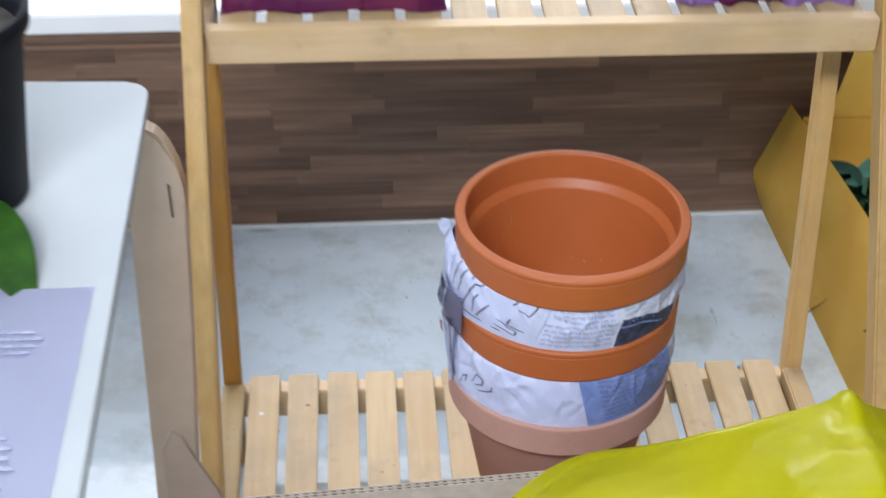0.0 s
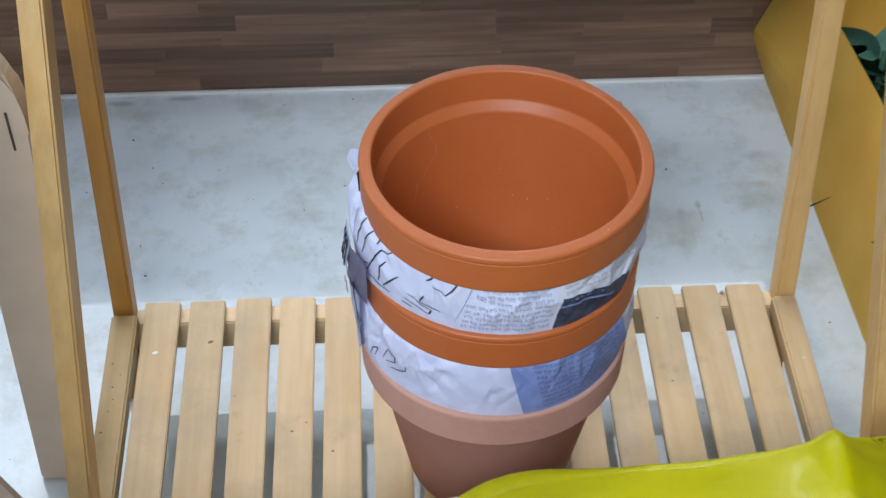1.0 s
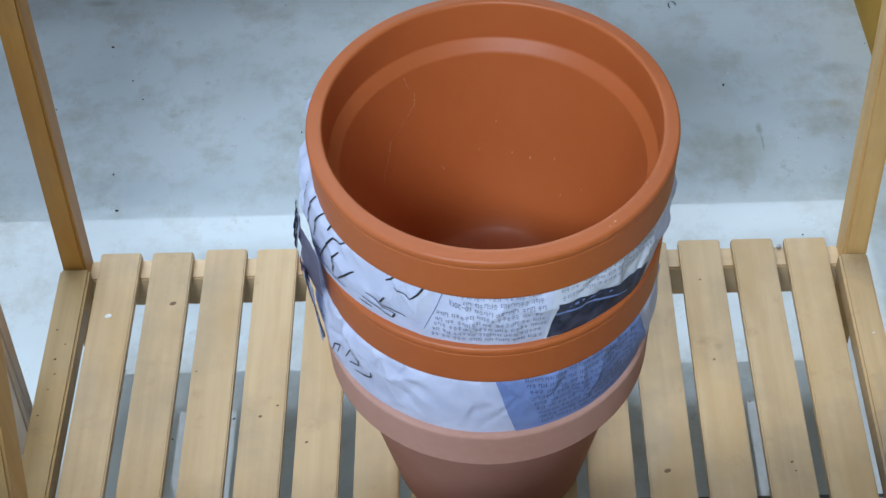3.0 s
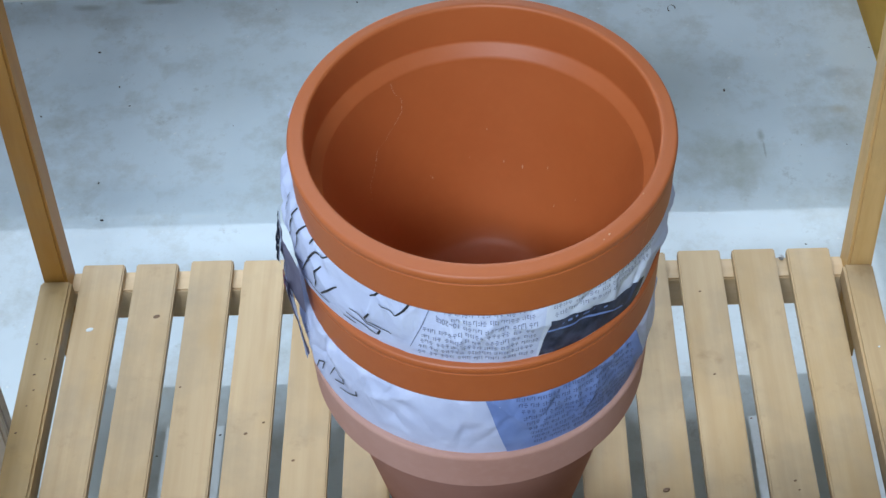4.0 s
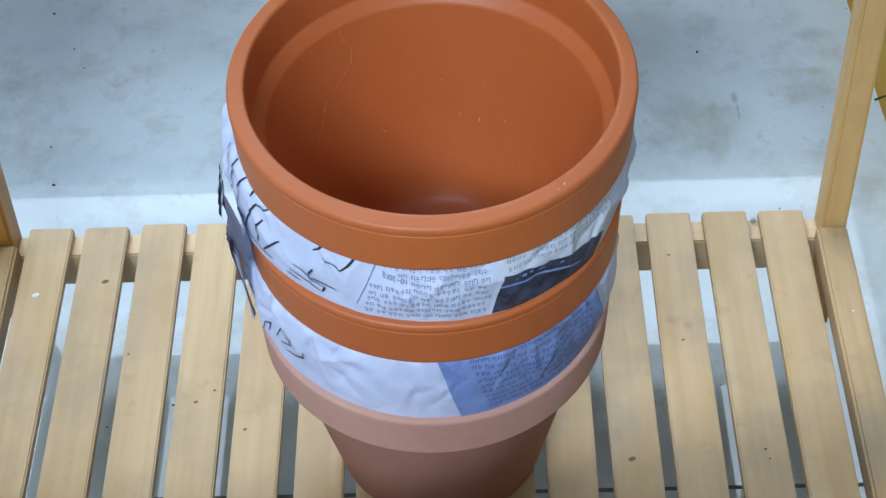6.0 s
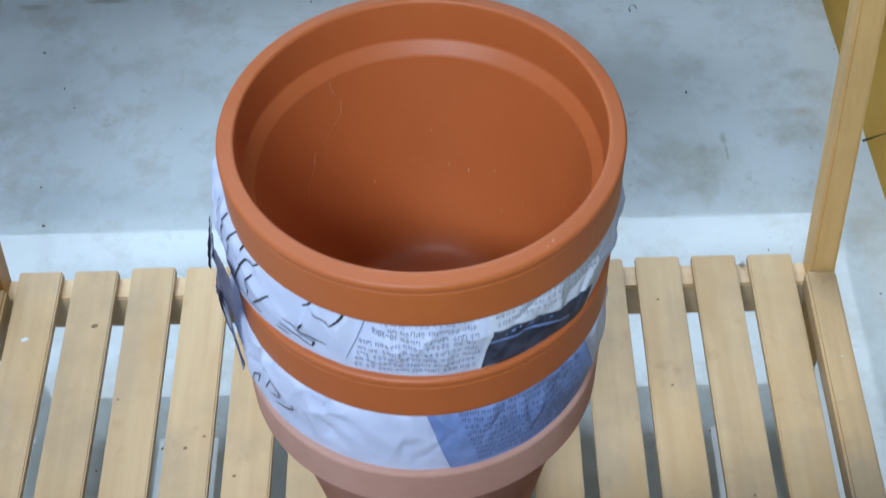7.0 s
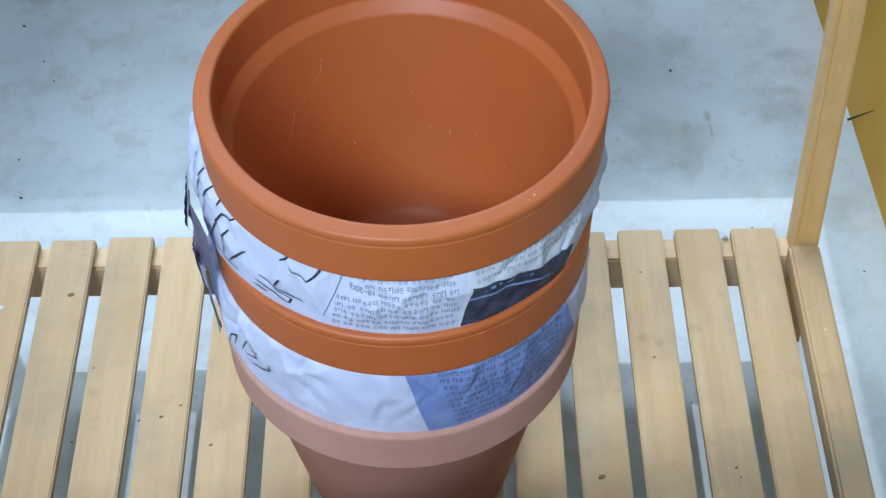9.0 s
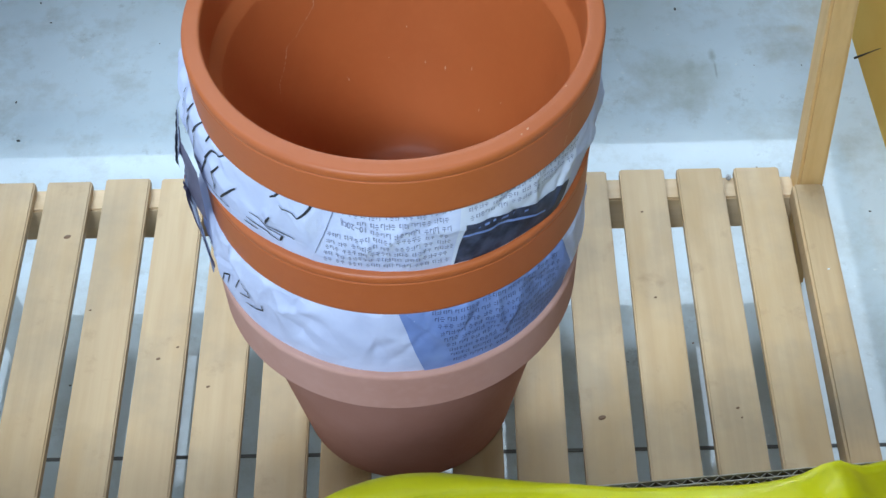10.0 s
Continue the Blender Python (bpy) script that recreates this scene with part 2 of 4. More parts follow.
def floor_mat():
    m, nt, b = mat("grey_sheet_floor", 0.2)
    b.inputs["IOR"].default_value = 1.85
    v = coords(nt)
    big = noise_tex(nt, v, 3.0, 5, 0.62)
    col = ramp(nt, big, [(0.28, (0.535, 0.625, 0.69)), (0.5, (0.62, 0.715, 0.775)), (0.74, (0.70, 0.785, 0.83))])
    patchy = noise_tex(nt, v, 13, 6, 0.72)
    col = mix(nt, col, (0.36, 0.37, 0.33), ramp(nt, patchy, [(0.48, (0, 0, 0)), (0.72, (0.62, 0.62, 0.62))]))
    fine = noise_tex(nt, v, 55, 6, 0.75)
    col = mix(nt, col, (0.20, 0.19, 0.17), ramp(nt, fine, [(0.62, (0, 0, 0)), (0.80, (0.5, 0.5, 0.5))]))
    zone = noise_tex(nt, v, 2.3, 2, 0.5)
    col = mix(nt, col, (0.47, 0.505, 0.465), ramp(nt, zone, [(0.50, (0, 0, 0)), (0.62, (0.32, 0.32, 0.32))]))
    smudge = noise_tex(nt, v, 24, 5, 0.8)
    col = mix(nt, col, (0.25, 0.26, 0.26), ramp(nt, smudge, [(0.60, (0, 0, 0)), (0.74, (0.5, 0.5, 0.5))]))
    speck = noise_tex(nt, v, 120, 2, 0.5)
    col = mix(nt, col, (0.80, 0.82, 0.80), ramp(nt, speck, [(0.70, (0, 0, 0)), (0.76, (0.5, 0.5, 0.5))]))
    streak = noise_tex(nt, coords(nt, (3, 26, 1)), 4, 5, 0.6)
    col = mix(nt, col, (0.66, 0.68, 0.69), ramp(nt, streak, [(0.60, (0, 0, 0)), (0.80, (0.45, 0.45, 0.45))]))
    # single scuffs and stains with uneven outlines: centre, half widths, colour, strength
    for cx, cy, rx, ry, tone, much in ((0.545, 0.212, 0.050, 0.048, (0.40, 0.43, 0.37), 0.42), (0.574, 0.240, 0.0050, 0.0110, (0.26, 0.28, 0.26), 0.55), (0.5755, 0.221, 0.0014, 0.0150, (0.22, 0.24, 0.23), 0.45), (0.552, 0.227, 0.0060, 0.0130, (0.30, 0.32, 0.30), 0.30),
                                       (0.656, 0.273, 0.0110, 0.0070, (0.45, 0.40, 0.30), 0.45), (-0.044, 0.465, 0.030, 0.0060, (0.24, 0.27, 0.27), 0.60), (-0.120, 0.458, 0.024, 0.0070, (0.26, 0.28, 0.28), 0.50), (0.664, 0.325, 0.030, 0.0130, (0.30, 0.33, 0.37), 0.35)):
        mp = nt.nodes.new("ShaderNodeMapping")
        mp.inputs["Scale"].default_value, mp.inputs["Location"].default_value = (1 / rx, 1 / ry, 1), (-cx / rx, -cy / ry, 0)
        nt.links.new(v, mp.inputs["Vector"])
        far = nt.nodes.new("ShaderNodeVectorMath")
        far.operation = "LENGTH"
        nt.links.new(mp.outputs[0], far.inputs[0])
        rough_edge = nt.nodes.new("ShaderNodeMath")
        rough_edge.operation = "MULTIPLY_ADD"
        rough_edge.inputs[1].default_value = 1.6
        nt.links.new(smudge, rough_edge.inputs[0])
        nt.links.new(far.outputs["Value"], rough_edge.inputs[2])
        shifted = nt.nodes.new("ShaderNodeMath")
        shifted.operation = "SUBTRACT"
        shifted.inputs[1].default_value = 0.8
        nt.links.new(rough_edge.outputs[0], shifted.inputs[0])
        col = mix(nt, col, tone, ramp(nt, shifted.outputs[0], [(0.25, (much, much, much)), (1.0, (0, 0, 0))]))
    base(nt, b, col)
    r = node(nt, "ShaderNodeMapRange")
    r.inputs["To Min"].default_value, r.inputs["To Max"].default_value = 0.02, 0.055
    nt.links.new(patchy, r.inputs["Value"])
    nt.links.new(r.outputs[0], b.inputs["Roughness"])
    bump(nt, b, noise_tex(nt, v, 60, 4), 0.005)
    return m


FLOOR = floor_mat()
STRIP = plain("pale_weld_strip", (0.66, 0.70, 0.70), (0.76, 0.79, 0.79), 14, 0.22, 0.05)
CREASE = plain("dusty_crease", (0.16, 0.17, 0.17), (0.24, 0.25, 0.26), 60, 0.7, 0.05)
JOINT = plain("floor_joint", (0.10, 0.10, 0.10), (0.16, 0.16, 0.15), 40, 0.8, 0.05)


def plank_mat():
    m, nt, b = mat("brown_laminate_plank", 0.45)
    v = coords(nt, (1.2, 10, 40), True)
    g = noise_tex(nt, v, 4, 7, 0.68)
    col = ramp(nt, g, [(0.26, (0.080, 0.041, 0.025)), (0.5, (0.160, 0.091, 0.057)), (0.76, (0.255, 0.159, 0.106))])
    soft = noise_tex(nt, coords(nt, (1.5, 6, 6), True), 3, 3, 0.5)
    col = mix(nt, col, (0.095, 0.050, 0.032), ramp(nt, soft, [(0.48, (0, 0, 0)), (0.75, (0.6, 0.6, 0.6))]))
    oi = nt.nodes.new("ShaderNodeObjectInfo")
    tone = ramp(nt, oi.outputs["Random"], [(0.0, (0.66, 0.61, 0.59)), (0.35, (0.95, 0.93, 0.92)), (0.75, (1.12, 1.10, 1.09)), (0.92, (1.35, 1.36, 1.36)), (1.0, (1.85, 1.85, 1.85))])
    base(nt, b, mix(nt, col, tone, 1.0, "MULTIPLY"))
    bump(nt, b, g, 0.1)
    return m


PLANK = plank_mat()


# ---- mesh helpers ----
def mesh_of(name, bm, material, smooth=False):
    me = bpy.data.meshes.new(name)
    bmesh.ops.recalc_face_normals(bm, faces=bm.faces[:])
    if smooth:
        for f in bm.faces:
            f.smooth = True
    bm.to_mesh(me)
    bm.free()
    me.materials.append(material)
    return me


def part(name, bm, material, parent=None, label="", smooth=False):
    ob = new(name, mesh_of(name, bm, material, smooth))
    ob.parent = parent
    if label:
        ob["label"] = label
    return ob


def thing(name, label, category, at=(0, 0, 0), group="", kind=""):
    ob = new(name)
    ob.location = at
    return tagged(ob, label, category, group, kind)


def box(bm, x0, x1, y0, y1, z0, z1, bev=0.0, seg=2):
    r = bmesh.ops.create_cube(bm, size=1)
    for v in r["verts"]:
        v.co = Vector((x0 + (v.co.x + 0.5) * (x1 - x0), y0 + (v.co.y + 0.5) * (y1 - y0), z0 + (v.co.z + 0.5) * (z1 - z0)))
    if bev:
        es = list({e for v in r["verts"] for e in v.link_edges})
        bmesh.ops.bevel(bm, geom=es, offset=bev, segments=seg, affect="EDGES", clamp_overlap=True)
    return bm


def boxed(x0, x1, y0, y1, z0, z1, bev=0.0, seg=2):
    return box(bmesh.new(), x0, x1, y0, y1, z0, z1, bev, seg)


def prism(poly, axis, a, b, bev=0.0):
    """A flat outline (pairs in the two other axes) pushed from a to b along the axis."""
    bm = bmesh.new()

    def at(p, h):
        return {"x": (h, p[0], p[1]), "y": (p[0], h, p[1]), "z": (p[0], p[1], h)}[axis]

    lo = [bm.verts.new(at(p, a)) for p in poly]
    hi = [bm.verts.new(at(p, b)) for p in poly]
    bm.faces.new(lo)
    bm.faces.new(hi)
    n = len(poly)
    for i in range(n):
        bm.faces.new((lo[i], lo[(i + 1) % n], hi[(i + 1) % n], hi[i]))
    if bev:
        bmesh.ops.bevel(bm, geom=bm.edges[:], offset=bev, segments=2, affect="EDGES", clamp_overlap=True)
    return bm


def lathe(profile, n=128):
    bm = bmesh.new()
    rings = []
    for r, z in profile:
        if r < 1e-6:
            rings.append([bm.verts.new((0, 0, z))])
        else:
            rings.append([bm.verts.new((r * math.cos(2 * math.pi * i / n), r * math.sin(2 * math.pi * i / n), z)) for i in range(n)])
    for a, b in zip(rings, rings[1:]):
        for i in range(n):
            j = (i + 1) % n
            if len(a) == 1 and len(b) == 1:
                continue
            if len(a) == 1:
                bm.faces.new((a[0], b[i], b[j]))
            elif len(b) == 1:
                bm.faces.new((a[i], a[j], b[0]))
            else:
                bm.faces.new((a[i], a[j], b[j], b[i]))
    return bm


def sheet(rows, thick=0.0):
    bm = bmesh.new()
    vs = [[bm.verts.new(p) for p in r] for r in rows]
    for a, b in zip(vs, vs[1:]):
        for i in range(len(a) - 1):
            bm.faces.new((a[i], a[i + 1], b[i + 1], b[i]))
    if thick:
        bmesh.ops.solidify(bm, geom=bm.faces[:], thickness=thick)
    return bm


# ---- the room ----
def setting(name, bm, material, label, category):
    return tagged(part(name, bm, material), label, category, kind="structure")


def build_room():
    setting("floor", boxed(-2.4, 2.8, -4.2, 4.0, -0.05, 0.0), FLOOR, "worn glossy pale grey sheet floor with dark scuffs", "floor")
    setting("floor_joint", boxed(-2.4, 2.8, -0.1915, -0.1885, -0.001, 0.0006), JOINT, "thin dark joint between two floor sheets", "floor joint")
    setting("wall_north", boxed(-2.4, 2.8, 0.496, 0.72, 0.0, 0.3205), GRIME, "low wall clad in brown wood-look planks", "wall")
    setting("wall_ledge", boxed(-2.4, 2.8, 0.4690, 0.75, 0.3135, 0.3280, 0.0015), PLANK, "dark brown wood edge under the ledge", "ledge")
    setting("wall_ledge_top", boxed(-2.4, 2.8, 0.4645, 0.75, 0.3285, 0.3575, 0.003), LEDGE_WHITE, "white top board of the ledge", "ledge")
    setting("wall_caulk", boxed(-2.4, 2.8, 0.4800, 0.4868, 0.0, 0.003, 0.001), STRIP, "white caulk line where wall meets floor", "caulk")
    # the low wall does not run quite parallel to the shelf
    for nm in ("wall_north", "wall_ledge", "wall_ledge_top", "wall_caulk"):
        bpy.data.objects[nm].matrix_basis = pose(0, -0.0088, 0, 0, 0, 0.34)
    # unseen walls close the room; the east one is darkened to cut fill light
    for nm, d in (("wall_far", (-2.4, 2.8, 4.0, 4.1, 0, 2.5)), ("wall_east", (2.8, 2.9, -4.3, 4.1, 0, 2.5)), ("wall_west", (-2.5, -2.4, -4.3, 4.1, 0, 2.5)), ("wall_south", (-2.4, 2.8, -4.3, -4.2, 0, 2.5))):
        setting(nm, boxed(*d), WALL_BOUNCE_CUT if nm == "wall_east" else WALL_WHITE, "unseen room wall, dark grey to cut bounce light from the right" if nm == "wall_east" else "plain pale grey room wall", "wall")
    setting("ceiling", boxed(-2.5, 2.9, -4.3, 4.1, 2.5, 2.6), WALL_WHITE, "plain pale grey ceiling", "ceiling")


build_room()

def build_floor_debris():
    rng = random.Random(31)
    spots = [(-0.073, 0.196), (-0.099, 0.385), (0.546, 0.304), (-0.063, 0.147), (0.025, 0.472), (0.235, 0.47), (0.16, 0.29), (0.17, 0.455), (0.47, 0.46)]
    spots += [(rng.uniform(-0.3, 0.75), rng.uniform(-0.25, 0.48)) for _ in range(46)]
    bm = bmesh.new()
    for i, (x, y) in enumerate(spots):
        r = rng.uniform(0.0011, 0.0019) if i < 9 else rng.uniform(0.0005, 0.0013)
        a = rng.uniform(0, 6.3)
        bmesh.ops.create_icosphere(bm, subdivisions=1, radius=r, matrix=pose(x, y, r * 0.3, 0, 0, math.degrees(a)) @ Matrix.Diagonal((1.3, 0.7, 0.5, 1)))
    tagged(part("floor_debris", bm, GRIME), "scattered dark crumbs of soil on the floor", "debris", kind="stuff")
    # a short hair-like curl of fibre
    rows = [[(0.505 + 0.004 * math.cos(k * 0.5) + 0.0005 * w, 0.430 + 0.006 * math.sin(k * 0.5) + 0.0004 * w, 0.0012) for w in (-1, 1)] for k in range(9)]
    tagged(part("fibre", sheet(rows, 0.0004), GRIME), "short dark curled fibre on the floor", "debris")


build_floor_debris()


def build_floor_cracks():
    """Hairline creases in the floor sheet, each a thin raised lip."""
    for pts in ([(0.343, 0.4735), (0.3442, 0.460), (0.3438, 0.446)], [(0.569, 0.470), (0.5695, 0.462)]):
        rows = [[(x + 0.0003 * w, y, 0.0004) for w in (-1, 1)] for x, y in pts]
        tagged(part("floor_crack", sheet(rows, 0.0003), CREASE), "hairline crease in the grey floor sheet", "crack", kind="structure")


build_floor_cracks()

# ---- the folding shelf ----
SH = 0.11                      # top of the lower slats
XL0, XL1, XR0, XR1 = -0.065, -0.045, 0.597, 0.617


def lean_post(name, x0, x1, y_at, slope, depth, z0, z1, parent, wood=None):
    """A post that leans back: its front face stands at y_at on the lower shelf."""
    def y(z):
        return y_at + slope * (z - SH)
    poly = [(y(z0), z0), (y(z0) + depth, z0), (y(z1) + depth, z1), (y(z1), z1)]
    return part(name, prism(poly, "x", x0, x1, 0.0022), wood or PINE_Z, parent)


def slat_mesh(y0, y1):
    bm = boxed(-0.0175, 0.0175, y0, y1, -0.009, 0.0, 0.0012, 2)
    return mesh_of("slat", bm, PINE_Y)


def build_shelf():
    s = thing("folding_shelf", "pale pine folding shelf with two slatted tiers on the floor", "shelf")
    for x0, x1 in ((XL0, XL1), (XR0, XR1)):
        lean_post("rear_post", x0, x1, -0.023, 0.115, 0.026, 0.0, 0.98, s, PINE_AMBER if x0 < 0 else None)
        ra, rb = (-0.066, -0.0402) if x0 < 0 else (0.5920, 0.616)
        part("side_rail", boxed(ra, rb, -0.292, -0.0245, SH - 0.014, SH + 0.007, 0.002), PINE_SIDE if x0 < 0 else PINE_BROWN, s)
        part("upper_side_rail", boxed(x0, x1, -0.045, 0.06, 0.548, 0.580, 0.002), PINE_Y, s)
    lean_post("front_post", -0.068, -0.0482, -0.311, 0.455, 0.040, 0.0, 0.98, s)
    lean_post("front_post", 0.617, 0.641, -0.311, 0.48, 0.034, 0.0, 0.98, s)
    part("rear_rail", boxed(XL1, XR0, -0.024, -0.002, SH - 0.046, SH - 0.0095, 0.0015), PINE_X, s)
    part("front_rail", boxed(XL1, XR0, -0.318, -0.296, SH - 0.046, SH - 0.0095, 0.0015), PINE_X, s)
    part("upper_front_rail", boxed(-0.047, 0.616, -0.074, -0.054, 0.560, 0.596, 0.0015), PINE_X, s)
    part("upper_rear_rail", boxed(XL1, XR0, 0.083, 0.099, 0.553, 0.5825, 0.0015), PINE_X, s)
    lower, upper = slat_mesh(-0.322, 0.0), slat_mesh(-0.0535, 0.10)
    rng = random.Random(4)
    for i in range(14):
        o = new("slat", lower)
        o.parent = s
        o.matrix_basis = pose(i * 0.045 - 0.0175 + rng.uniform(-0.0006, 0.0006), rng.uniform(-0.002, 0.001), SH, 0, 0, rng.uniform(-0.2, 0.2))
        o = new("upper_slat", upper)
        o.parent = s
        o.matrix_basis = pose(i * 0.046 - 0.0175, 0, 0.592)
    for x, y, r, m, nm in ((0.033, -0.059, 0.0028, KNOT, "knot"), (0.477, -0.128, 0.0012, KNOT, "knot"), (0.525, -0.226, 0.0013, KNOT, "knot"), (0.527, -0.234, 0.0009, KNOT, "knot"),
                           (0.430, -0.232, 0.0027, KNOT, "knot"), (0.153, -0.20, 0.0014, KNOT, "knot"), (0.128, -0.165, 0.0012, KNOT, "knot"), (0.115, -0.175, 0.0016, KNOT, "knot"), (-0.020, -0.071, 0.0030, STRIP, "paint_spot"),
                           (0.4745, -0.045, 0.0011, KNOT, "knot"), (0.388, -0.06, 0.0012, KNOT, "knot"), (0.5, -0.17, 0.0009, KNOT, "knot"), (0.06, -0.13, 0.0010, KNOT, "knot"), (-0.058, -0.09, 0.0010, KNOT, "knot"), (-0.049, -0.105, 0.0008, KNOT, "knot"), (-0.060, -0.175, 0.0011, KNOT, "knot"), (-0.055, -0.12, 0.0011, KNOT, "knot"), (-0.053, -0.135, 0.0009, KNOT, "knot"), (-0.056, -0.15, 0.0008, KNOT, "knot"), (0.606, -0.11, 0.0010, STRIP, "paint_spot")):
        k = part(nm, lathe([(0.0, 0.0004), (r * 0.65, 0.0003), (r * 0.85, 0.0)], 9), m, s)
        k.matrix_basis = pose(x, y, SH + (0.0071 if x < -0.04 or x > 0.59 else 0.0001), 0, 0, 20) @ Matrix.Diagonal((1.25, 0.8, 1, 1))
    # a rough corner block between the last slat and the side rail
    bm = boxed(0.572, 0.5895, -0.090, -0.0245, SH - 0.052, SH - 0.0098, 0.004, 3)
    bmesh.ops.subdivide_edges(bm, edges=bm.edges[:], cuts=2, use_grid_fill=True)
    for v in bm.verts:
        v.co += Vector((0.0022 * noise.noise(v.co * 90), 0.003 * noise.noise(v.co * 70 + Vector((3, 0, 0))), 0.0)) if v.co.y < -0.03 else Vector((0, 0, 0))
    part("corner_block", bm, BROWN_BLOCK, s, "rough dark brown corner block", True)
    part("nail", boxed(0.545, 0.549, -0.006, -0.002, SH - 0.011, SH - 0.006, 0.001), NAIL, s)
    return s


build_shelf()

# ---- stacked pots and newspaper ----
PX, PY = 0.300, -0.207
R = 0.1122


def build_pot(label, z, material, H, turn, tilt=0.0, rim_material=None, dx=0.0, dy=0.0, shrink=0.0, bead=True):
    rim, br = 0.036, 0.073
    rb = R - 0.0115
    pot = thing("clay_pot", label, "plant pot", (PX + dx, PY + dy, z), "stack of pots")
    k = 1 - shrink / R
    pot.matrix_basis = pose(PX + dx, PY + dy, z, tilt, 0, 0) @ pose(0, 0, 0, 0, 0, turn) @ Matrix.Diagonal((k, k, 1, 1))
    # the rim is the outer band and lip; the body runs up inside to meet it
    # flat lip with a crisp inner edge, a tight outer corner and a fine groove under it
    rim_loop = [(rb, H - rim + 0.0004), (R - 0.0034, H - rim), (R - 0.0016, H - rim + 0.0007), (R - 0.0008, H - rim + 0.0022), (R - 0.0008, H - rim + 0.0034), (R - 0.0004, H - 0.0084), (R - 0.0004, H - 0.0078), (R - 0.0009, H - 0.0075),
                (R - 0.0009, H - 0.0071), (R - 0.0003, H - 0.0067), (R - 0.0001, H - 0.0060), (R, H - 0.0034), (R - 0.0001, H - 0.0028), (R - 0.0004, H - 0.0020), (R - 0.0010, H - 0.0013), (R - 0.0018, H - 0.0010), (R - 0.0026, H - 0.0009), (R - 0.0032, H - 0.00085), (R - 0.0060, H - 0.0004),
                (R - 0.0084, H), (R - 0.0092, H - 0.0002), (R - 0.0098, H - 0.0008), (R - 0.0101, H - 0.0018), (R - 0.0102, H - 0.0030), (R - 0.0110, H - 0.0265)]
    if not bead:
        rim_loop = [p for p in rim_loop if not H - 0.0086 < p[1] < H - 0.0062]
    part("rim", lathe(rim_loop, 192), rim_material or material, pot, smooth=True)
    outer = lathe([(0.0, 0.0), (br - 0.004, 0.0), (br, 0.004), (rb - 0.0006, H - rim - 0.0005), (rb, H - rim + 0.0004)], 192)
    inner = lathe([(R - 0.0110, H - 0.0265), (R - 0.0111, H - 0.0280), (R - 0.0113, H - 0.0287), (R - 0.0119, H - 0.0295), (R - 0.0127, H - 0.0305), (R - 0.0165, H - 0.0355), (R - 0.0171, H - 0.0363), (R - 0.0176, H - 0.0373), (R - 0.0178, H - 0.0382), (R - 0.0184, H - 0.0420),
                   (br - 0.012, 0.024), (br - 0.0170, 0.0125), (br - 0.0220, 0.0088), (br - 0.0300, 0.0070), (0.036, 0.0067), (0.034, 0.0058), (0.026, 0.0056), (0.012, 0.0054), (0.011, 0.004), (0.0, 0.004)], 192)
    shell = bpy.data.meshes.new("inner")
    inner.to_mesh(shell)
    inner.free()
    outer.from_mesh(shell)
    bpy.data.meshes.remove(shell)
    part("body", outer, material, pot, smooth=True)
    return pot


build_pot("dusty pink-brown terracotta pot at the bottom of the stack", SH, CLAY_DUSTY, 0.180, 0, 0.0, CLAY_PALE_RIM, -0.0050, 0.0, 0.0006, False)
build_pot("clean orange terracotta pot nested in the dusty pot", SH + 0.095, CLAY, 0.178, 70, 0.0, None, -0.0028, 0.0, 0.0003)
TOP_POT = build_pot("clean orange terracotta pot on top of the stack", SH + 0.181, CLAY, 0.178, 150, 0.9)


def crease_lines(seed, count, size=1.0):
    """Creases of a crumpled sheet: where each lies (arc, height), which way it runs, how long, how broad and how deep it is."""
    rng = random.Random(seed)
    out = []
    for _ in range(count):
        t = rng.gauss(1.25, 0.55) * rng.choice((-1, 1))
        out.append((rng.uniform(-math.pi, math.pi) * R, rng.uniform(-0.005, 0.075), math.cos(t), math.sin(t), rng.uniform(0.008, 0.030) * size ** 0.4, rng.uniform(0.0013, 0.0042) * size, rng.choice((-1, 1, 1)) * rng.uniform(0.0006, 0.0021) * size ** 0.4))
    return out


CREASES = {3: crease_lines(41, 170) + crease_lines(5, 14, 2.2), 8: crease_lines(57, 120) + crease_lines(9, 26, 2.6) + [(-2.059 * R, 0.023, 0.617, -0.787, 0.020, 0.0060, -0.0042), (-2.09 * R, 0.046, 0.893, 0.45, 0.018, 0.0090, 0.0046), (-2.50 * R, 0.050, 0.5, -0.86, 0.016, 0.0060, 0.0040)]}


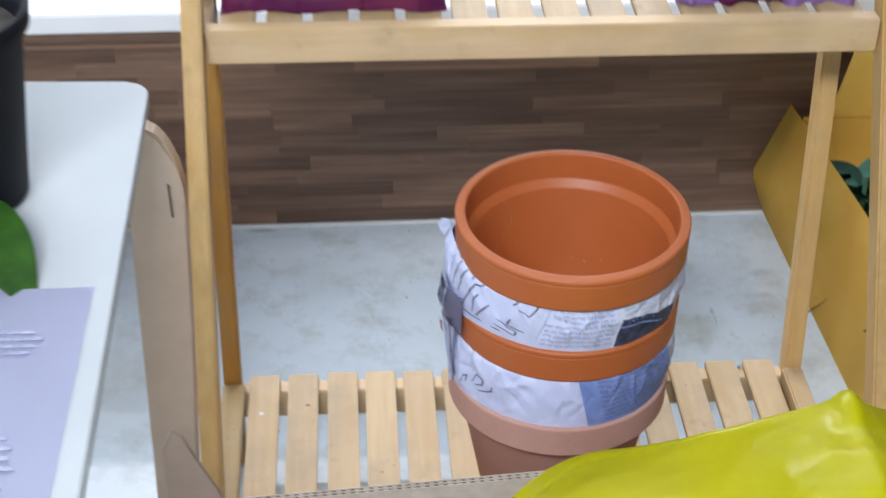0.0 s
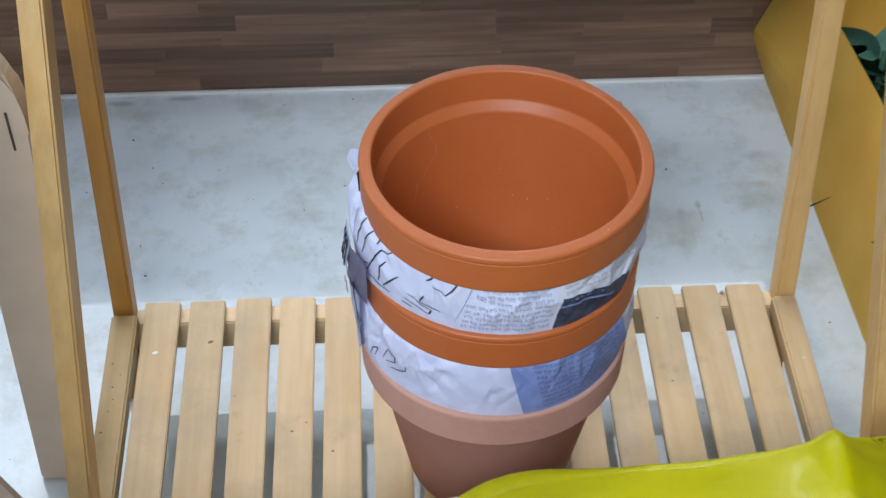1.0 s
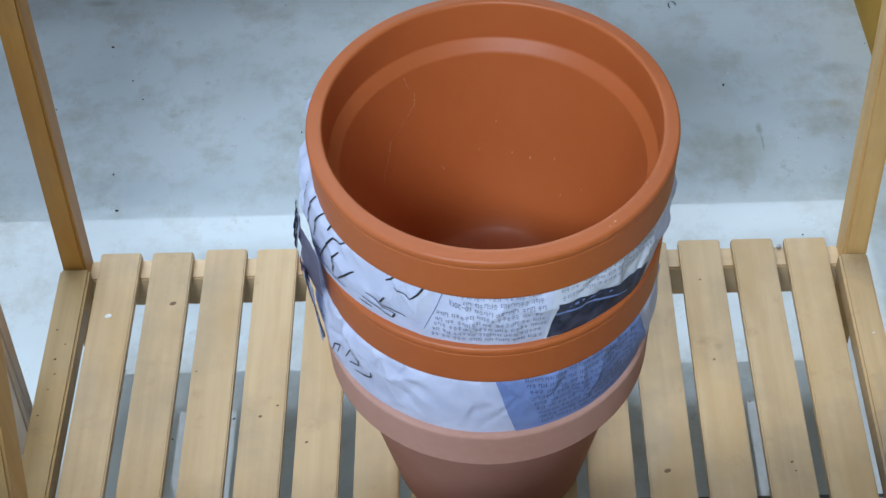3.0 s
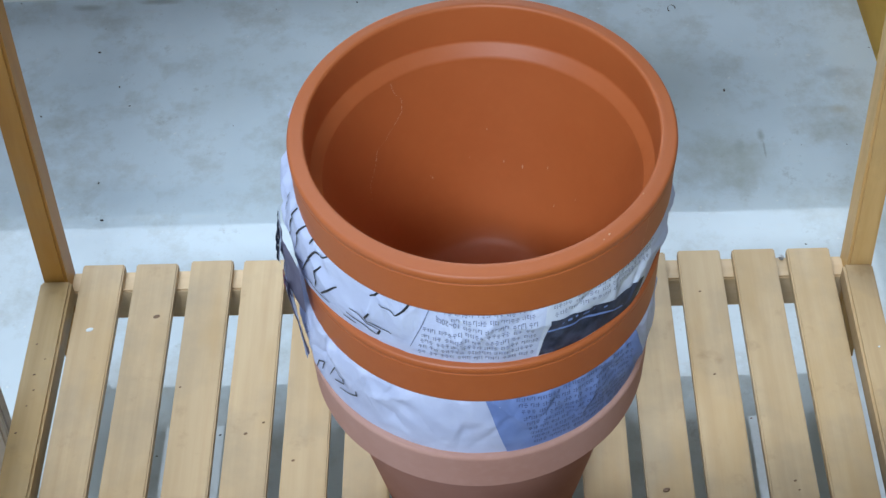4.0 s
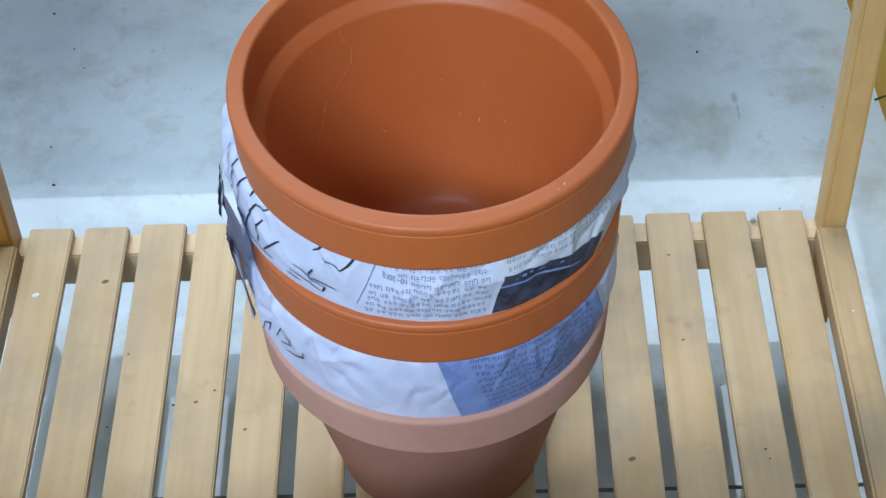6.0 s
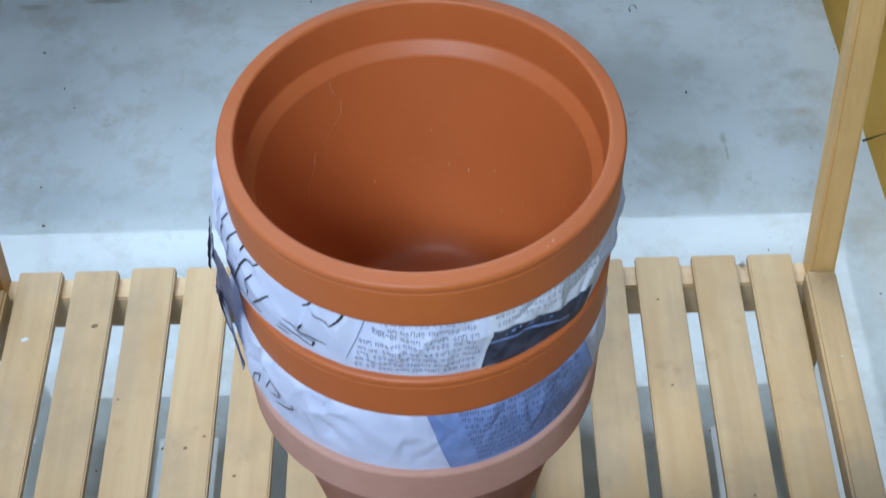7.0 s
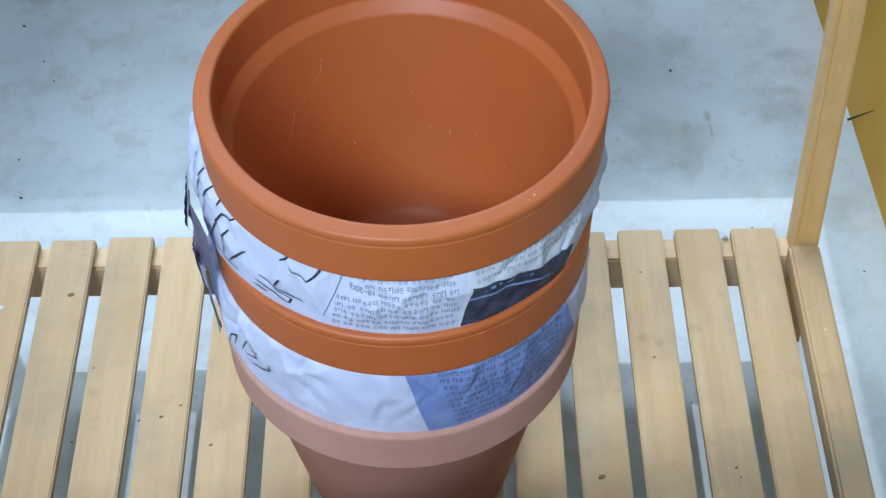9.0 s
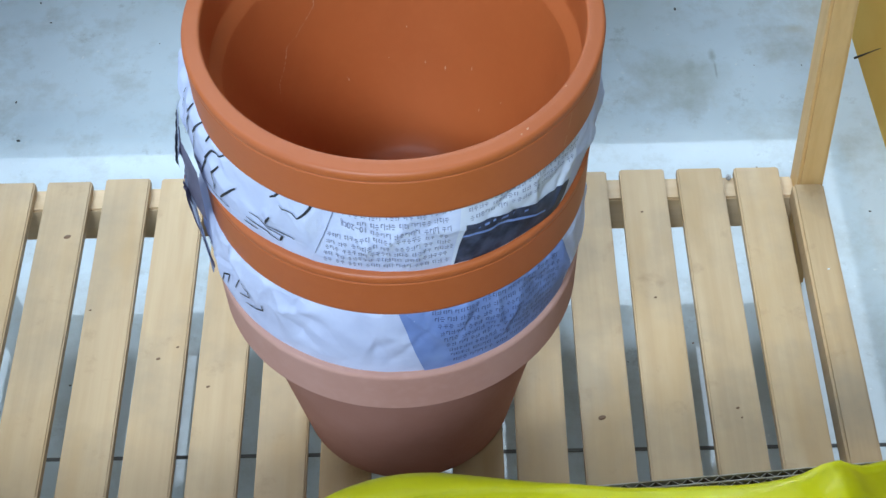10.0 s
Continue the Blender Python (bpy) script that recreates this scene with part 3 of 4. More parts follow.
def paper_point(a, z, band, out=0.0):
    """A place on a crumpled sheet: the angle round the stack in degrees, the height."""
    z_lo, z_hi, seed, flare, dx, dy, dr = band
    k = (z - z_lo) / (z_hi - z_lo)
    a = radians(a)
    c, d = math.cos(a), math.sin(a)
    fold = noise.noise(Vector((c * 3 + k * 1.6, d * 3 - k * 1.3, seed * 7.0))) * 0.0030
    ridge = abs(noise.noise(Vector((c * 4.5 + k * 1.0, d * 4.5 + k * 0.8, seed * 3.0)))) * 0.0026
    arc, up, crush = math.atan2(d, c) * R, z - z_lo, 0.0
    for s0, h0, u, v, length, broad, deep in CREASES[seed]:
        x, y = arc - s0, up - h0
        if abs(x) < 0.075 and abs(y) < 0.075:
            along, off = (x * u + y * v) / length, abs(x * v - y * u) / broad
            if off < 5 and abs(along) < 2.2:
                crush += deep * math.exp(-off - along * along)
    z += 0.004 * k * k * noise.noise(Vector((c * 14, d * 14, seed + 2.0)))
    side = max(0.0, math.cos(a - radians(178))) ** 4
    calm = min(1.0, 0.10 + 2.0 * max(0.0, k))
    fold, ridge, crush = fold * calm, ridge * calm, crush * calm
    r = R - dr - 0.0030 + 0.002 * math.sin(min(1, max(0, k)) * math.pi) + fold + ridge - 0.0016 - 0.030 * max(0, k - 0.86) + crush + side * flare * (1.5 - 0.3 * k) + 0.0050 * max(0.0, math.cos(a - radians(-14))) ** 6 * k + out
    return (PX + dx + r * c, PY + dy + r * d, z + noise.noise(Vector((c * 3, d * 3, seed + 9.0))) * 0.0009 * (1 - k))


BAND1, BAND2 = (0.380, 0.440, 3, 0.006, -0.0012, 0.0, 0.0), (0.288, 0.355, 8, 0.0034, -0.0042, 0.0, 0.0002)


def patch(a0, a1, z0, z1, band, out, material, name, parent, slant=0.0, taper=0.0):
    """A printed area that lies on the sheet. slant: how far its ends lean, in degrees; taper: how much of its height it loses towards a1."""
    n, m = max(2, int((a1 - a0) / 0.7)), max(3, int((z1 - z0) / 0.0022))
    rows = []
    for j in range(m + 1):
        k = j / m
        row = []
        for i in range(n + 1):
            u = i / n
            high = z1 - taper * u * (z1 - z0)
            row.append(paper_point(a0 + (a1 - a0) * u + slant * (1 - k), z0 + (high - z0) * k, band, out))
        rows.append(row)
    return part(name, sheet(rows), material, parent, smooth=True)


def ink_strokes(lines, band, width, parent, name="ink_stroke", material=None):
    """Each stroke of the brush: corners as (degrees, height), swelling towards its middle."""
    for pts in lines:
        bm = bmesh.new()
        dense = []
        for (a0, z0), (a1, z1) in zip(pts, pts[1:]):
            dense += [(a0 + (a1 - a0) * i / 8, z0 + (z1 - z0) * i / 8) for i in range(8)]
        dense.append(pts[-1])
        ps = [Vector(paper_point(a, z, band, 0.0008)) for a, z in dense]
        prev = None
        for i, p in enumerate(ps):
            t = (ps[min(i + 1, len(ps) - 1)] - ps[max(i - 1, 0)]).normalized()
            nrm = Vector((p.x - PX, p.y - PY, 0)).normalized()
            swell = 0.36 + 0.2 * math.sin(math.pi * i / (len(ps) - 1))
            side = t.cross(nrm).normalized() * width * swell
            cur = (bm.verts.new(p + side), bm.verts.new(p - side))
            if prev:
                bm.faces.new((prev[0], prev[1], cur[1], cur[0]))
            prev = cur
        part(name, bm, material or INK, parent)


# the bars that stand for one unreadable sign: left, right, bottom and top within its cell
SIGNS = [((0.72, 0.86, 0.0, 1.0), (0.05, 0.55, 0.78, 0.95), (0.05, 0.2, 0.35, 0.8)), ((0.02, 0.9, 0.42, 0.56), (0.2, 0.7, 0.76, 0.92), (0.2, 0.7, 0.02, 0.18)),
         ((0.74, 0.88, 0.1, 1.0), (0.08, 0.5, 0.3, 0.45), (0.08, 0.5, 0.8, 0.95), (0.1, 0.24, 0.45, 0.8)), ((0.0, 0.92, 0.5, 0.64), (0.4, 0.54, 0.1, 0.5), (0.15, 0.8, 0.84, 0.98)), ((0.7, 0.84, 0.0, 1.0), (0.84, 0.98, 0.45, 0.6), (0.06, 0.5, 0.1, 0.26), (0.06, 0.5, 0.55, 0.7))]


def printed_text(body, a0, a1, z_base, z_cap, lift, band, parent):
    """Readable type on the sheet, which hangs upside down: it runs from a0 to a1, and its baseline rises by lift on the way."""
    cu = bpy.data.curves.new(body, "FONT")
    cu.body = body
    ob = bpy.data.objects.new("text", cu)
    scene.collection.objects.link(ob)
    bpy.context.view_layer.update()
    me = ob.evaluated_get(bpy.context.evaluated_depsgraph_get()).to_mesh()
    bm = bmesh.new()
    bm.from_mesh(me)
    ob.to_mesh_clear()
    bpy.data.objects.remove(ob)
    bpy.data.curves.remove(cu)
    wide, high = max(v.co.x for v in bm.verts), max(v.co.y for v in bm.verts)
    for v in bm.verts:
        u = v.co.x / wide
        v.co = paper_point(a0 + (a1 - a0) * u, z_base + lift * u + (z_cap - z_base) * v.co.y / high, band, 0.0008)
    part("printed_figures", bm, TYPE_INK, parent)


def type_lines(a0, a1, z0, z1, rows, band, parent, seed, material, slant=0.0, taper=0.0, cell=1.45, fill=0.66, tail=0.0, gap=()):
    """Lines of small type, too small to read, as bars in one mesh. tail: how far the column's right end leans, in degrees; gap: rows and the angle up to which they stay free."""
    rng = random.Random(seed)
    bm = bmesh.new()
    h = (z1 - z0) / rows
    for j in range(rows):
        a = a0 + slant * (1 - j / rows) + rng.uniform(0, 0.4)
        a = max([a] + [g for k, g in gap if k == j])
        stop = a1 + tail * (1 - j / rows) - rng.uniform(0, 1.0)
        word = rng.randint(2, 5)
        while a + cell < stop:
            u = (a - a0) / (a1 - a0)
            lo = z0 + h * (j + 0.18)
            lo -= taper * u * (lo - z0)
            high = h * fill * (1 - taper * u * 0.6) * rng.uniform(0.88, 1.05)
            wide = cell * rng.uniform(0.78, 0.92)
            for x0, x1, y0, y1 in rng.choice(SIGNS):
                bm.faces.new([bm.verts.new(paper_point(a + wide * x, lo + high * y, band, 0.0006)) for x, y in ((x0, y0), (x1, y0), (x1, y1), (x0, y1))])
            a += cell * rng.uniform(0.92, 1.02)
            word -= 1
            if word == 0:
                a += cell * rng.uniform(0.35, 0.6)
                word = rng.randint(2, 5)
    o = part("small_print", bm, material, parent)
    o["kind"] = "stuff"


def paper_ring(label, band):
    n, m = 540, 28
    rows = [[paper_point(360 * (i % n) / n, band[0] + (band[1] - band[0]) * j / m, band) for i in range(n + 1)] for j in range(m + 1)]
    o = part("newspaper_sheet", sheet(rows), PAPER, smooth=True)
    return tagged(o, label, "newspaper", "sheets between the pots")


def loose_flap(name, a0, a1, z0, z1, r0, r1, material, parent, seed, close=0.0, wave=0.005, point=0.0):
    rows, mid = [], 0.5 * (a0 + a1)
    for j in range(17):
        k = j / 16
        row = []
        for i in range(13):
            u = i / 12
            a = radians(mid + (a0 + (a1 - a0) * u - mid) * (1 - point * k))
            r = r0 + (r1 - r0) * k + noise.noise(Vector((u * 2.5, k * 3, seed))) * wave + abs(noise.noise(Vector((u * 5.5, k * 4.5, seed + 3)))) * wave * 0.8
            r += close * u * (R + 0.0085 - r)
            row.append((PX + r * math.cos(a), PY + r * math.sin(a), z0 + (z1 - z0) * k + noise.noise(Vector((u * 2, k * 2, seed + 5))) * 0.006))
        rows.append(row)
    return part(name, sheet(rows, 0.0003), material, parent)


def build_papers():
    one = paper_ring("crumpled newspaper sheet with black brush strokes under the top pot", BAND1)
    two = paper_ring("crumpled newspaper sheet, half blue, over the dusty pot's rim", BAND2)
    # bold brush strokes on the upper sheet
    ink_strokes([[(199.5, 0.438), (195.5, 0.422), (193.5, 0.405)], [(206.0, 0.437), (202.2, 0.424), (198.5, 0.404)], [(211.5, 0.438), (210.0, 0.431)],
                 [(219, 0.435), (213, 0.428), (208, 0.414), (202, 0.392)], [(215.7, 0.4225), (213.2, 0.413), (210.8, 0.395)],
                 [(222.6, 0.4145), (218, 0.405), (213.6, 0.3938)], [(233.2, 0.4322), (237.1, 0.4350), (240.7, 0.4362)], [(235.6, 0.427), (237.5, 0.4315), (240.7, 0.4362)],
                 [(235.2, 0.4116), (232.8, 0.4025)], [(237.7, 0.3964), (236.5, 0.3909)], [(243.8, 0.4182), (247.6, 0.4275), (249.6, 0.4354)]], BAND1, 0.00135, one)
    # finer lines
    ink_strokes([[(191.0, 0.436), (190.2, 0.420), (191.5, 0.402)], [(203.5, 0.3896), (217.4, 0.3917)], [(199, 0.3952), (203.5, 0.4010)], [(238.7, 0.4244), (243.8, 0.4182)],
                 [(226.9, 0.4031), (237.7, 0.3964)], [(225.3, 0.3968), (236.2, 0.3907)], [(223.5, 0.3908), (228.6, 0.3902)], [(232.8, 0.4025), (241.5, 0.3971)]], BAND1, 0.0008, one)
    ink_strokes([[(255.0, 0.4365), (254.0, 0.427), (247.6, 0.392)]], BAND1, 0.0005, one, "column_rule", TYPE_INK)
    ink_strokes([[(204.4, 0.3010), (206.2, 0.3114), (208.8, 0.3144), (207.2, 0.3040)], [(213.4, 0.3124), (216.6, 0.3254), (221.9, 0.3245), (220.8, 0.3158), (215.7, 0.3117)], [(217.6, 0.3059), (223.4, 0.3106), (226.8, 0.3148), (227.2, 0.3213)]], BAND2, 0.0009, two)
    type_lines(193, 199, 0.313, 0.324, 3, BAND2, two, 12, INK_BLUE, 0, 0, 1.2)
    # columns of type, a torn sheet edge, and the dark photograph under it
    type_lines(254.5, 289.0, 0.386, 0.437, 9, BAND1, one, 5, TYPE_INK, -5.0, 0.0, 1.45, 0.66, -3.0, ((5, 264.0), (6, 260.5)))
    printed_text("10~20\ub300", 263.2, 256.2, 0.4198, 0.4153, 0.0046, BAND1, one)
    patch(289.6, 331, 0.382, 0.4385, BAND1, 0.0003, PAPER_LIGHT, "under_sheet", one, -4.0)
    type_lines(290.8, 331, 0.4160, 0.4385, 4, BAND1, one, 6, TYPE_INK, 0, 0.25, 1.6, 0.62)
    patch(289.8, 327, 0.383, 0.4150, BAND1, 0.0007, PAPER_PHOTO, "news_photo", one, -3.4, 0.42)
    for a, z, w in ((293.1, 0.4098, 0.7), (295.2, 0.4094, 1.5), (298.0, 0.4088, 0.9), (300.6, 0.4076, 2.2), (304.5, 0.4060, 0.9), (308.0, 0.4042, 1.2)):
        patch(a, a + w, z, z + 0.0017, BAND1, 0.0011, PAPER_BLUE, "caption_mark", one)
    ink_strokes([[(288.8, 0.4058), (294, 0.4050), (300.8, 0.4030), (308, 0.3992), (316, 0.3940)]], BAND1, 0.0016, one, "photo_line", PAPER_BLUE)
    # the blue half of the lower sheet
    patch(270.6, 327, 0.287, 0.3535, BAND2, 0.0004, PAPER_BLUE, "blue_panel", two, 8.0)
    type_lines(279.5, 326, 0.292, 0.3525, 10, BAND2, two, 9, INK_BLUE, 7.5, 0.0, 1.6, 0.66)
    # corners and folds that spill over the rim of the pot below
    loose_flap("folded_corner", 187, 206, 0.362, 0.402, R + 0.0135, R + 0.0110, PAPER_FOLD, one, 2, 1.0, 0.0024)
    loose_flap("striped_corner", 181, 192, 0.374, 0.409, R + 0.0150, R + 0.0105, PAPER_LIGHT, one, 4, 0.0, 0.0010)
    for a in (182.6, 185.8, 189.0):
        loose_flap("dark_stripe", a, a + 1.4, 0.377, 0.404, R + 0.0156, R + 0.0118, PAPER_PHOTO, one, 4, 0.0, 0.0010)
    loose_flap("hanging_corner", 185, 203, 0.368, 0.290, R + 0.0130, R + 0.0072, PAPER_LIGHT, one, 9, 0.0, 0.0016, 0.78)
    loose_flap("red_patch", 184.5, 190.5, 0.345, 0.354, R + 0.0140, R + 0.0145, PAPER_RED, one, 9, 0.0, 0.0006)
    loose_flap("hanging_fold", 195, 200, 0.374, 0.300, R + 0.0140, R + 0.0066, PAPER_MAUVE, one, 6, 0.0, 0.0016, 0.55)
    # a small torn corner that lies open to the light
    tip, right, up = Vector((0.176, -0.132, 0.405)), Vector((1, 0, 0)), Vector((0, 0.64, 0.77))
    edge = ((0.0005, -0.0005, 0.0), (0.0040, 0.0060, -0.0085), (0.0072, 0.0066, -0.0115), (0.0100, 0.0060, -0.0070), (0.0130, 0.0040, -0.0030))
    rows = [[tip + right * x + up * (lo + (hi - lo) * q / 6) + Vector((0, -0.35, 0.6)) * (0.0016 * noise.noise(Vector((x * 190, q * 0.45, 4.0)))) for x, hi, lo in edge] for q in range(7)]
    part("torn_tab", sheet(rows, 0.0003), PAPER_LIGHT, one)
    loose_flap("torn_tab_root", 146, 176, 0.384, 0.406, R - 0.002, R + 0.011, PAPER_LIGHT, one, 15, 0.0, 0.002, 0.5)


build_papers()


def build_scuffs():
    """Pale scratches and specks inside the top pot."""
    rng = random.Random(21)
    H = 0.178

    def inside(a, z, out=0.0006):
        k = (z - 0.024) / (H - 0.0420 - 0.024)
        r = (0.073 - 0.012) + (R - 0.0184 - 0.073 + 0.012) * k - out
        return Vector((r * math.cos(a), r * math.sin(a), z))
    bm = bmesh.new()
    turn = radians(150)

    def fleck(a, z, w, h):
        bm.faces.new([bm.verts.new(inside(radians(a) - turn + i * w, z + j * h)) for i, j in ((-1, 0), (0, -1), (1, 0), (0, 1))])
    for a, z, w, h in ((87.4, 0.0919, 0.006, 0.0009), (96.1, 0.0722, 0.004, 0.0004), (78.8, 0.0695, 0.007, 0.0012), (68.9, 0.0680, 0.008, 0.0017), (55.5, 0.0735, 0.006, 0.0015), (116.8, 0.0638, 0.007, 0.0012), (47.0, 0.050, 0.005, 0.0016), (34.8, 0.0646, 0.004, 0.001), (117.6, 0.0655, 0.003, 0.0006)):
        fleck(a, z, w, h)
    # a broken pale line that wanders down the wall
    line = ((126.3, 0.1388, 0.3), (126.1, 0.1326, 0.3), (123.3, 0.1251, 0.35), (124.7, 0.1172, 0.4), (129.3, 0.1119, 0.55), (132.8, 0.1088, 0.6), (135.8, 0.1059, 0.2), (141.6, 0.1039, 0.75), (143.7, 0.0990, 0.85), (147.5, 0.0935, 0.6), (152.4, 0.0894, 0.4), (157.0, 0.0771, 0.3))
    for (a0, z0, w0), (a1, z1, w1) in zip(line, line[1:]):
        for q in range(9):
            if rng.random() < 0.5 + 0.5 * w0:
                p0, p1 = q / 9, (q + rng.uniform(0.6, 1.0)) / 9
                w = (w0 + (w1 - w0) * p0) * rng.uniform(0.5, 1.1)
                x0, x1 = a0 + (a1 - a0) * p0 + rng.uniform(-0.3, 0.3), a0 + (a1 - a0) * p1
                bm.faces.new([bm.verts.new(inside(radians(a) - turn, z)) for a, z in ((x0, z0 + (z1 - z0) * p0), (x0 + w, z0 + (z1 - z0) * p0), (x1 + w, z0 + (z1 - z0) * p1), (x1, z0 + (z1 - z0) * p1))])
    o = part("scuff_marks", bm, SCUFF, TOP_POT, "pale scratches")
    o["kind"] = "stuff"
    # scratches on the outside of the rim and two chips on its lip
    bm = bmesh.new()
    zr = SH + 0.181
    for pts in (((323.6, 0.4613), (323.0, 0.4560), (322.4, 0.4514)), ((321.8, 0.4472), (320.6, 0.4412), (322.0, 0.4396), (325.3, 0.4386))):
        for (a0, z0), (a1, z1) in zip(pts, pts[1:]):
            bm.faces.new([bm.verts.new((rr * math.cos(radians(a) - turn), rr * math.sin(radians(a) - turn), z - zr)) for rr, a, z in ((R + 0.0004, a0, z0), (R + 0.0004, a0 + 0.3, z0), (R + 0.0004, a1 + 0.3, z1), (R + 0.0004, a1, z1))])
    for a, rr, q in ((306.0, R - 0.0030, 0.0005), (308.5, R - 0.0040, 0.0006), (327.5, R - 0.0080, 0.0005)):
        c0 = Vector((rr * math.cos(radians(a) - turn), rr * math.sin(radians(a) - turn), H + 0.0004))
        bm.faces.new([bm.verts.new(c0 + Vector((q * math.cos(t), q * math.sin(t) * 1.6, 0))) for t in (0, 1.3, 2.4, 3.6, 5.0)])
    o = part("rim_scratches", bm, SCUFF, TOP_POT, "pale scratches")
    o["kind"] = "stuff"


build_scuffs()

# ---- cardboard box in front with the yellow bag ----
def corrugated(length, thick, z, flutes):
    """The open edge of double-wall board: three liners with flutes between them."""
    bm = bmesh.new()
    if not flutes:
        for y in (0.0, thick / 2 - 0.0003, thick - 0.0006):
            box(bm, 0, length, y, y + 0.0006, z - 0.030, z)
    n = int(length / 0.0040)
    for lane in (0.0006, thick / 2 + 0.0003):
        d = thick / 2 - 0.0009
        for i in range(n):
            x = i * 0.0040
            ya, yb = (lane, lane + d) if i % 2 else (lane + d, lane)
            vs = [bm.verts.new(p) for p in ((x, ya, z - 0.030), (x + 0.004, yb, z - 0.030), (x + 0.004, yb, z - 0.0004), (x, ya, z - 0.0004),
                                             (x + 0.0006, ya, z - 0.030), (x + 0.0046, yb, z - 0.030), (x + 0.0046, yb, z - 0.0004), (x + 0.0006, ya, z - 0.0004))]
            for f in (((0, 1, 2, 3), (4, 5, 6, 7)) if flutes else ((3, 2, 6, 7),)):
                bm.faces.new([vs[q] for q in f])
    return bm


def build_front_box():
    b = thing("cardboard_box", "open brown corrugated cardboard box with raised flap", "box", (-0.035, -0.462, -0.004))
    b.rotation_euler = (0, 0, radians(4.45))
    part("back_panel", boxed(0, 0.86, -0.0075, 0.0, 0.004, 0.3245), CARD, b)
    e = part("corrugated_edge", corrugated(0.86, 0.0075, 0.355, False), CARD_EDGE, b, "open fluted board edge")
    e.location = (0, -0.0075, 0)
    part("fluting", corrugated(0.86, 0.0075, 0.355, True), FLUTE_SHADE, e)
    part("front_panel", boxed(0, 0.86, -0.36, -0.353, 0.004, 0.33), CARD, b)
    part("side_panel", boxed(0.0, 0.007, -0.3528, -0.0078, 0.004, 0.33), CARD, b)
    part("side_panel", boxed(0.853, 0.86, -0.3528, -0.0078, 0.004, 0.33), CARD, b)
    part("bottom_panel", boxed(0.0072, 0.8528, -0.3528, -0.0078, 0.005, 0.011), CARD, b)
    # a corner of the back panel that stands up
    flap = prism([(-0.041, 0.24), (-0.0005, 0.24), (-0.0005, 0.352), (0.010, 0.3555), (-0.008, 0.398), (-0.019, 0.428), (-0.026, 0.435), (-0.035, 0.412)], "y", 0.0005, 0.0065, 0.0008)
    part("flap", flap, CARD, b, "raised bent corner flap")
    return b


build_front_box()


def ease(a, b, x):
    k = min(1.0, max(0.0, (x - a) / (b - a)))
    return k * k * (3 - 2 * k)


def build_yellow_bag():
    bag = thing("soil_bag", "glossy yellow plastic bag lying in the cardboard box", "bag", (0.0, 0.0, 0.0))
    rows = []
    for j in range(91):
        x = 0.190 + 0.605 * j / 90
        lift = ease(0.312, 0.465, x)
        back = -0.428 + 0.03 * (x - 0.25) - 0.060 * lift - 0.085 * (1 - ease(0.170, 0.325, x)) ** 2 + 0.058 * ease(0.475, 0.58, x)
        top = 0.344 + 0.026 * ease(0.200, 0.345, x) + 0.093 * lift - 0.052 * ease(0.488, 0.56, x) - 0.003 * math.exp(-((x - 0.405) / 0.03) ** 2)
        low = 0.350 - 0.05 * ease(0.30, 0.42, x)
        row = []
        for i in range(57):
            v = i / 56
            if v < 0.22:
                q = v / 0.22 * math.pi / 2
                y, z = back + 0.006 - 0.022 * (1 - math.cos(q)), low + (top - low) * math.sin(q)
            else:
                q = (v - 0.22) / 0.78
                y, z = back - 0.016 - 0.30 * q, top + 0.028 * math.sin(math.pi * min(1, q * 1.2)) - 0.10 * max(0, q - 0.8)
            w = Vector((x * 11 + y * 5, y * 15, 2.0))
            z += (noise.noise(w) * 0.0035 + abs(noise.noise(w * 2.1)) * 0.0022) * min(1, v * 4)
            z += 0.019 * math.exp(-abs(x - 0.480) / 0.014) * math.exp(-((y + 0.512) / 0.022) ** 2)
            z += 0.008 * math.exp(-((x - 0.484 - 0.1 * (y + 0.51)) / 0.008) ** 2) * ease(-0.75, -0.5, y) - 0.005 * ease(0.488, 0.505, x) * ease(-0.53, -0.56, y)
            ridge = 1 - abs(noise.noise(Vector((x * 26 - y * 9, y * 22 + x * 6, 5.0)))) * 2.2
            z += 0.0014 * max(0.0, ridge) ** 4 * min(1, v * 5) + 0.0009 * noise.noise(Vector((x * 60, y * 48, 8.0))) * min(1, v * 4)
            row.append((x, y, z))
        rows.append(row)
    part("top_panel", sheet([r[12:] for r in rows], 0.0006), BAG_YELLOW, bag, smooth=True)
    part("side_gusset", sheet([r[:13] for r in rows], 0.0006), BAG_YELLOW, bag, smooth=True)
    return bag


build_yellow_bag()


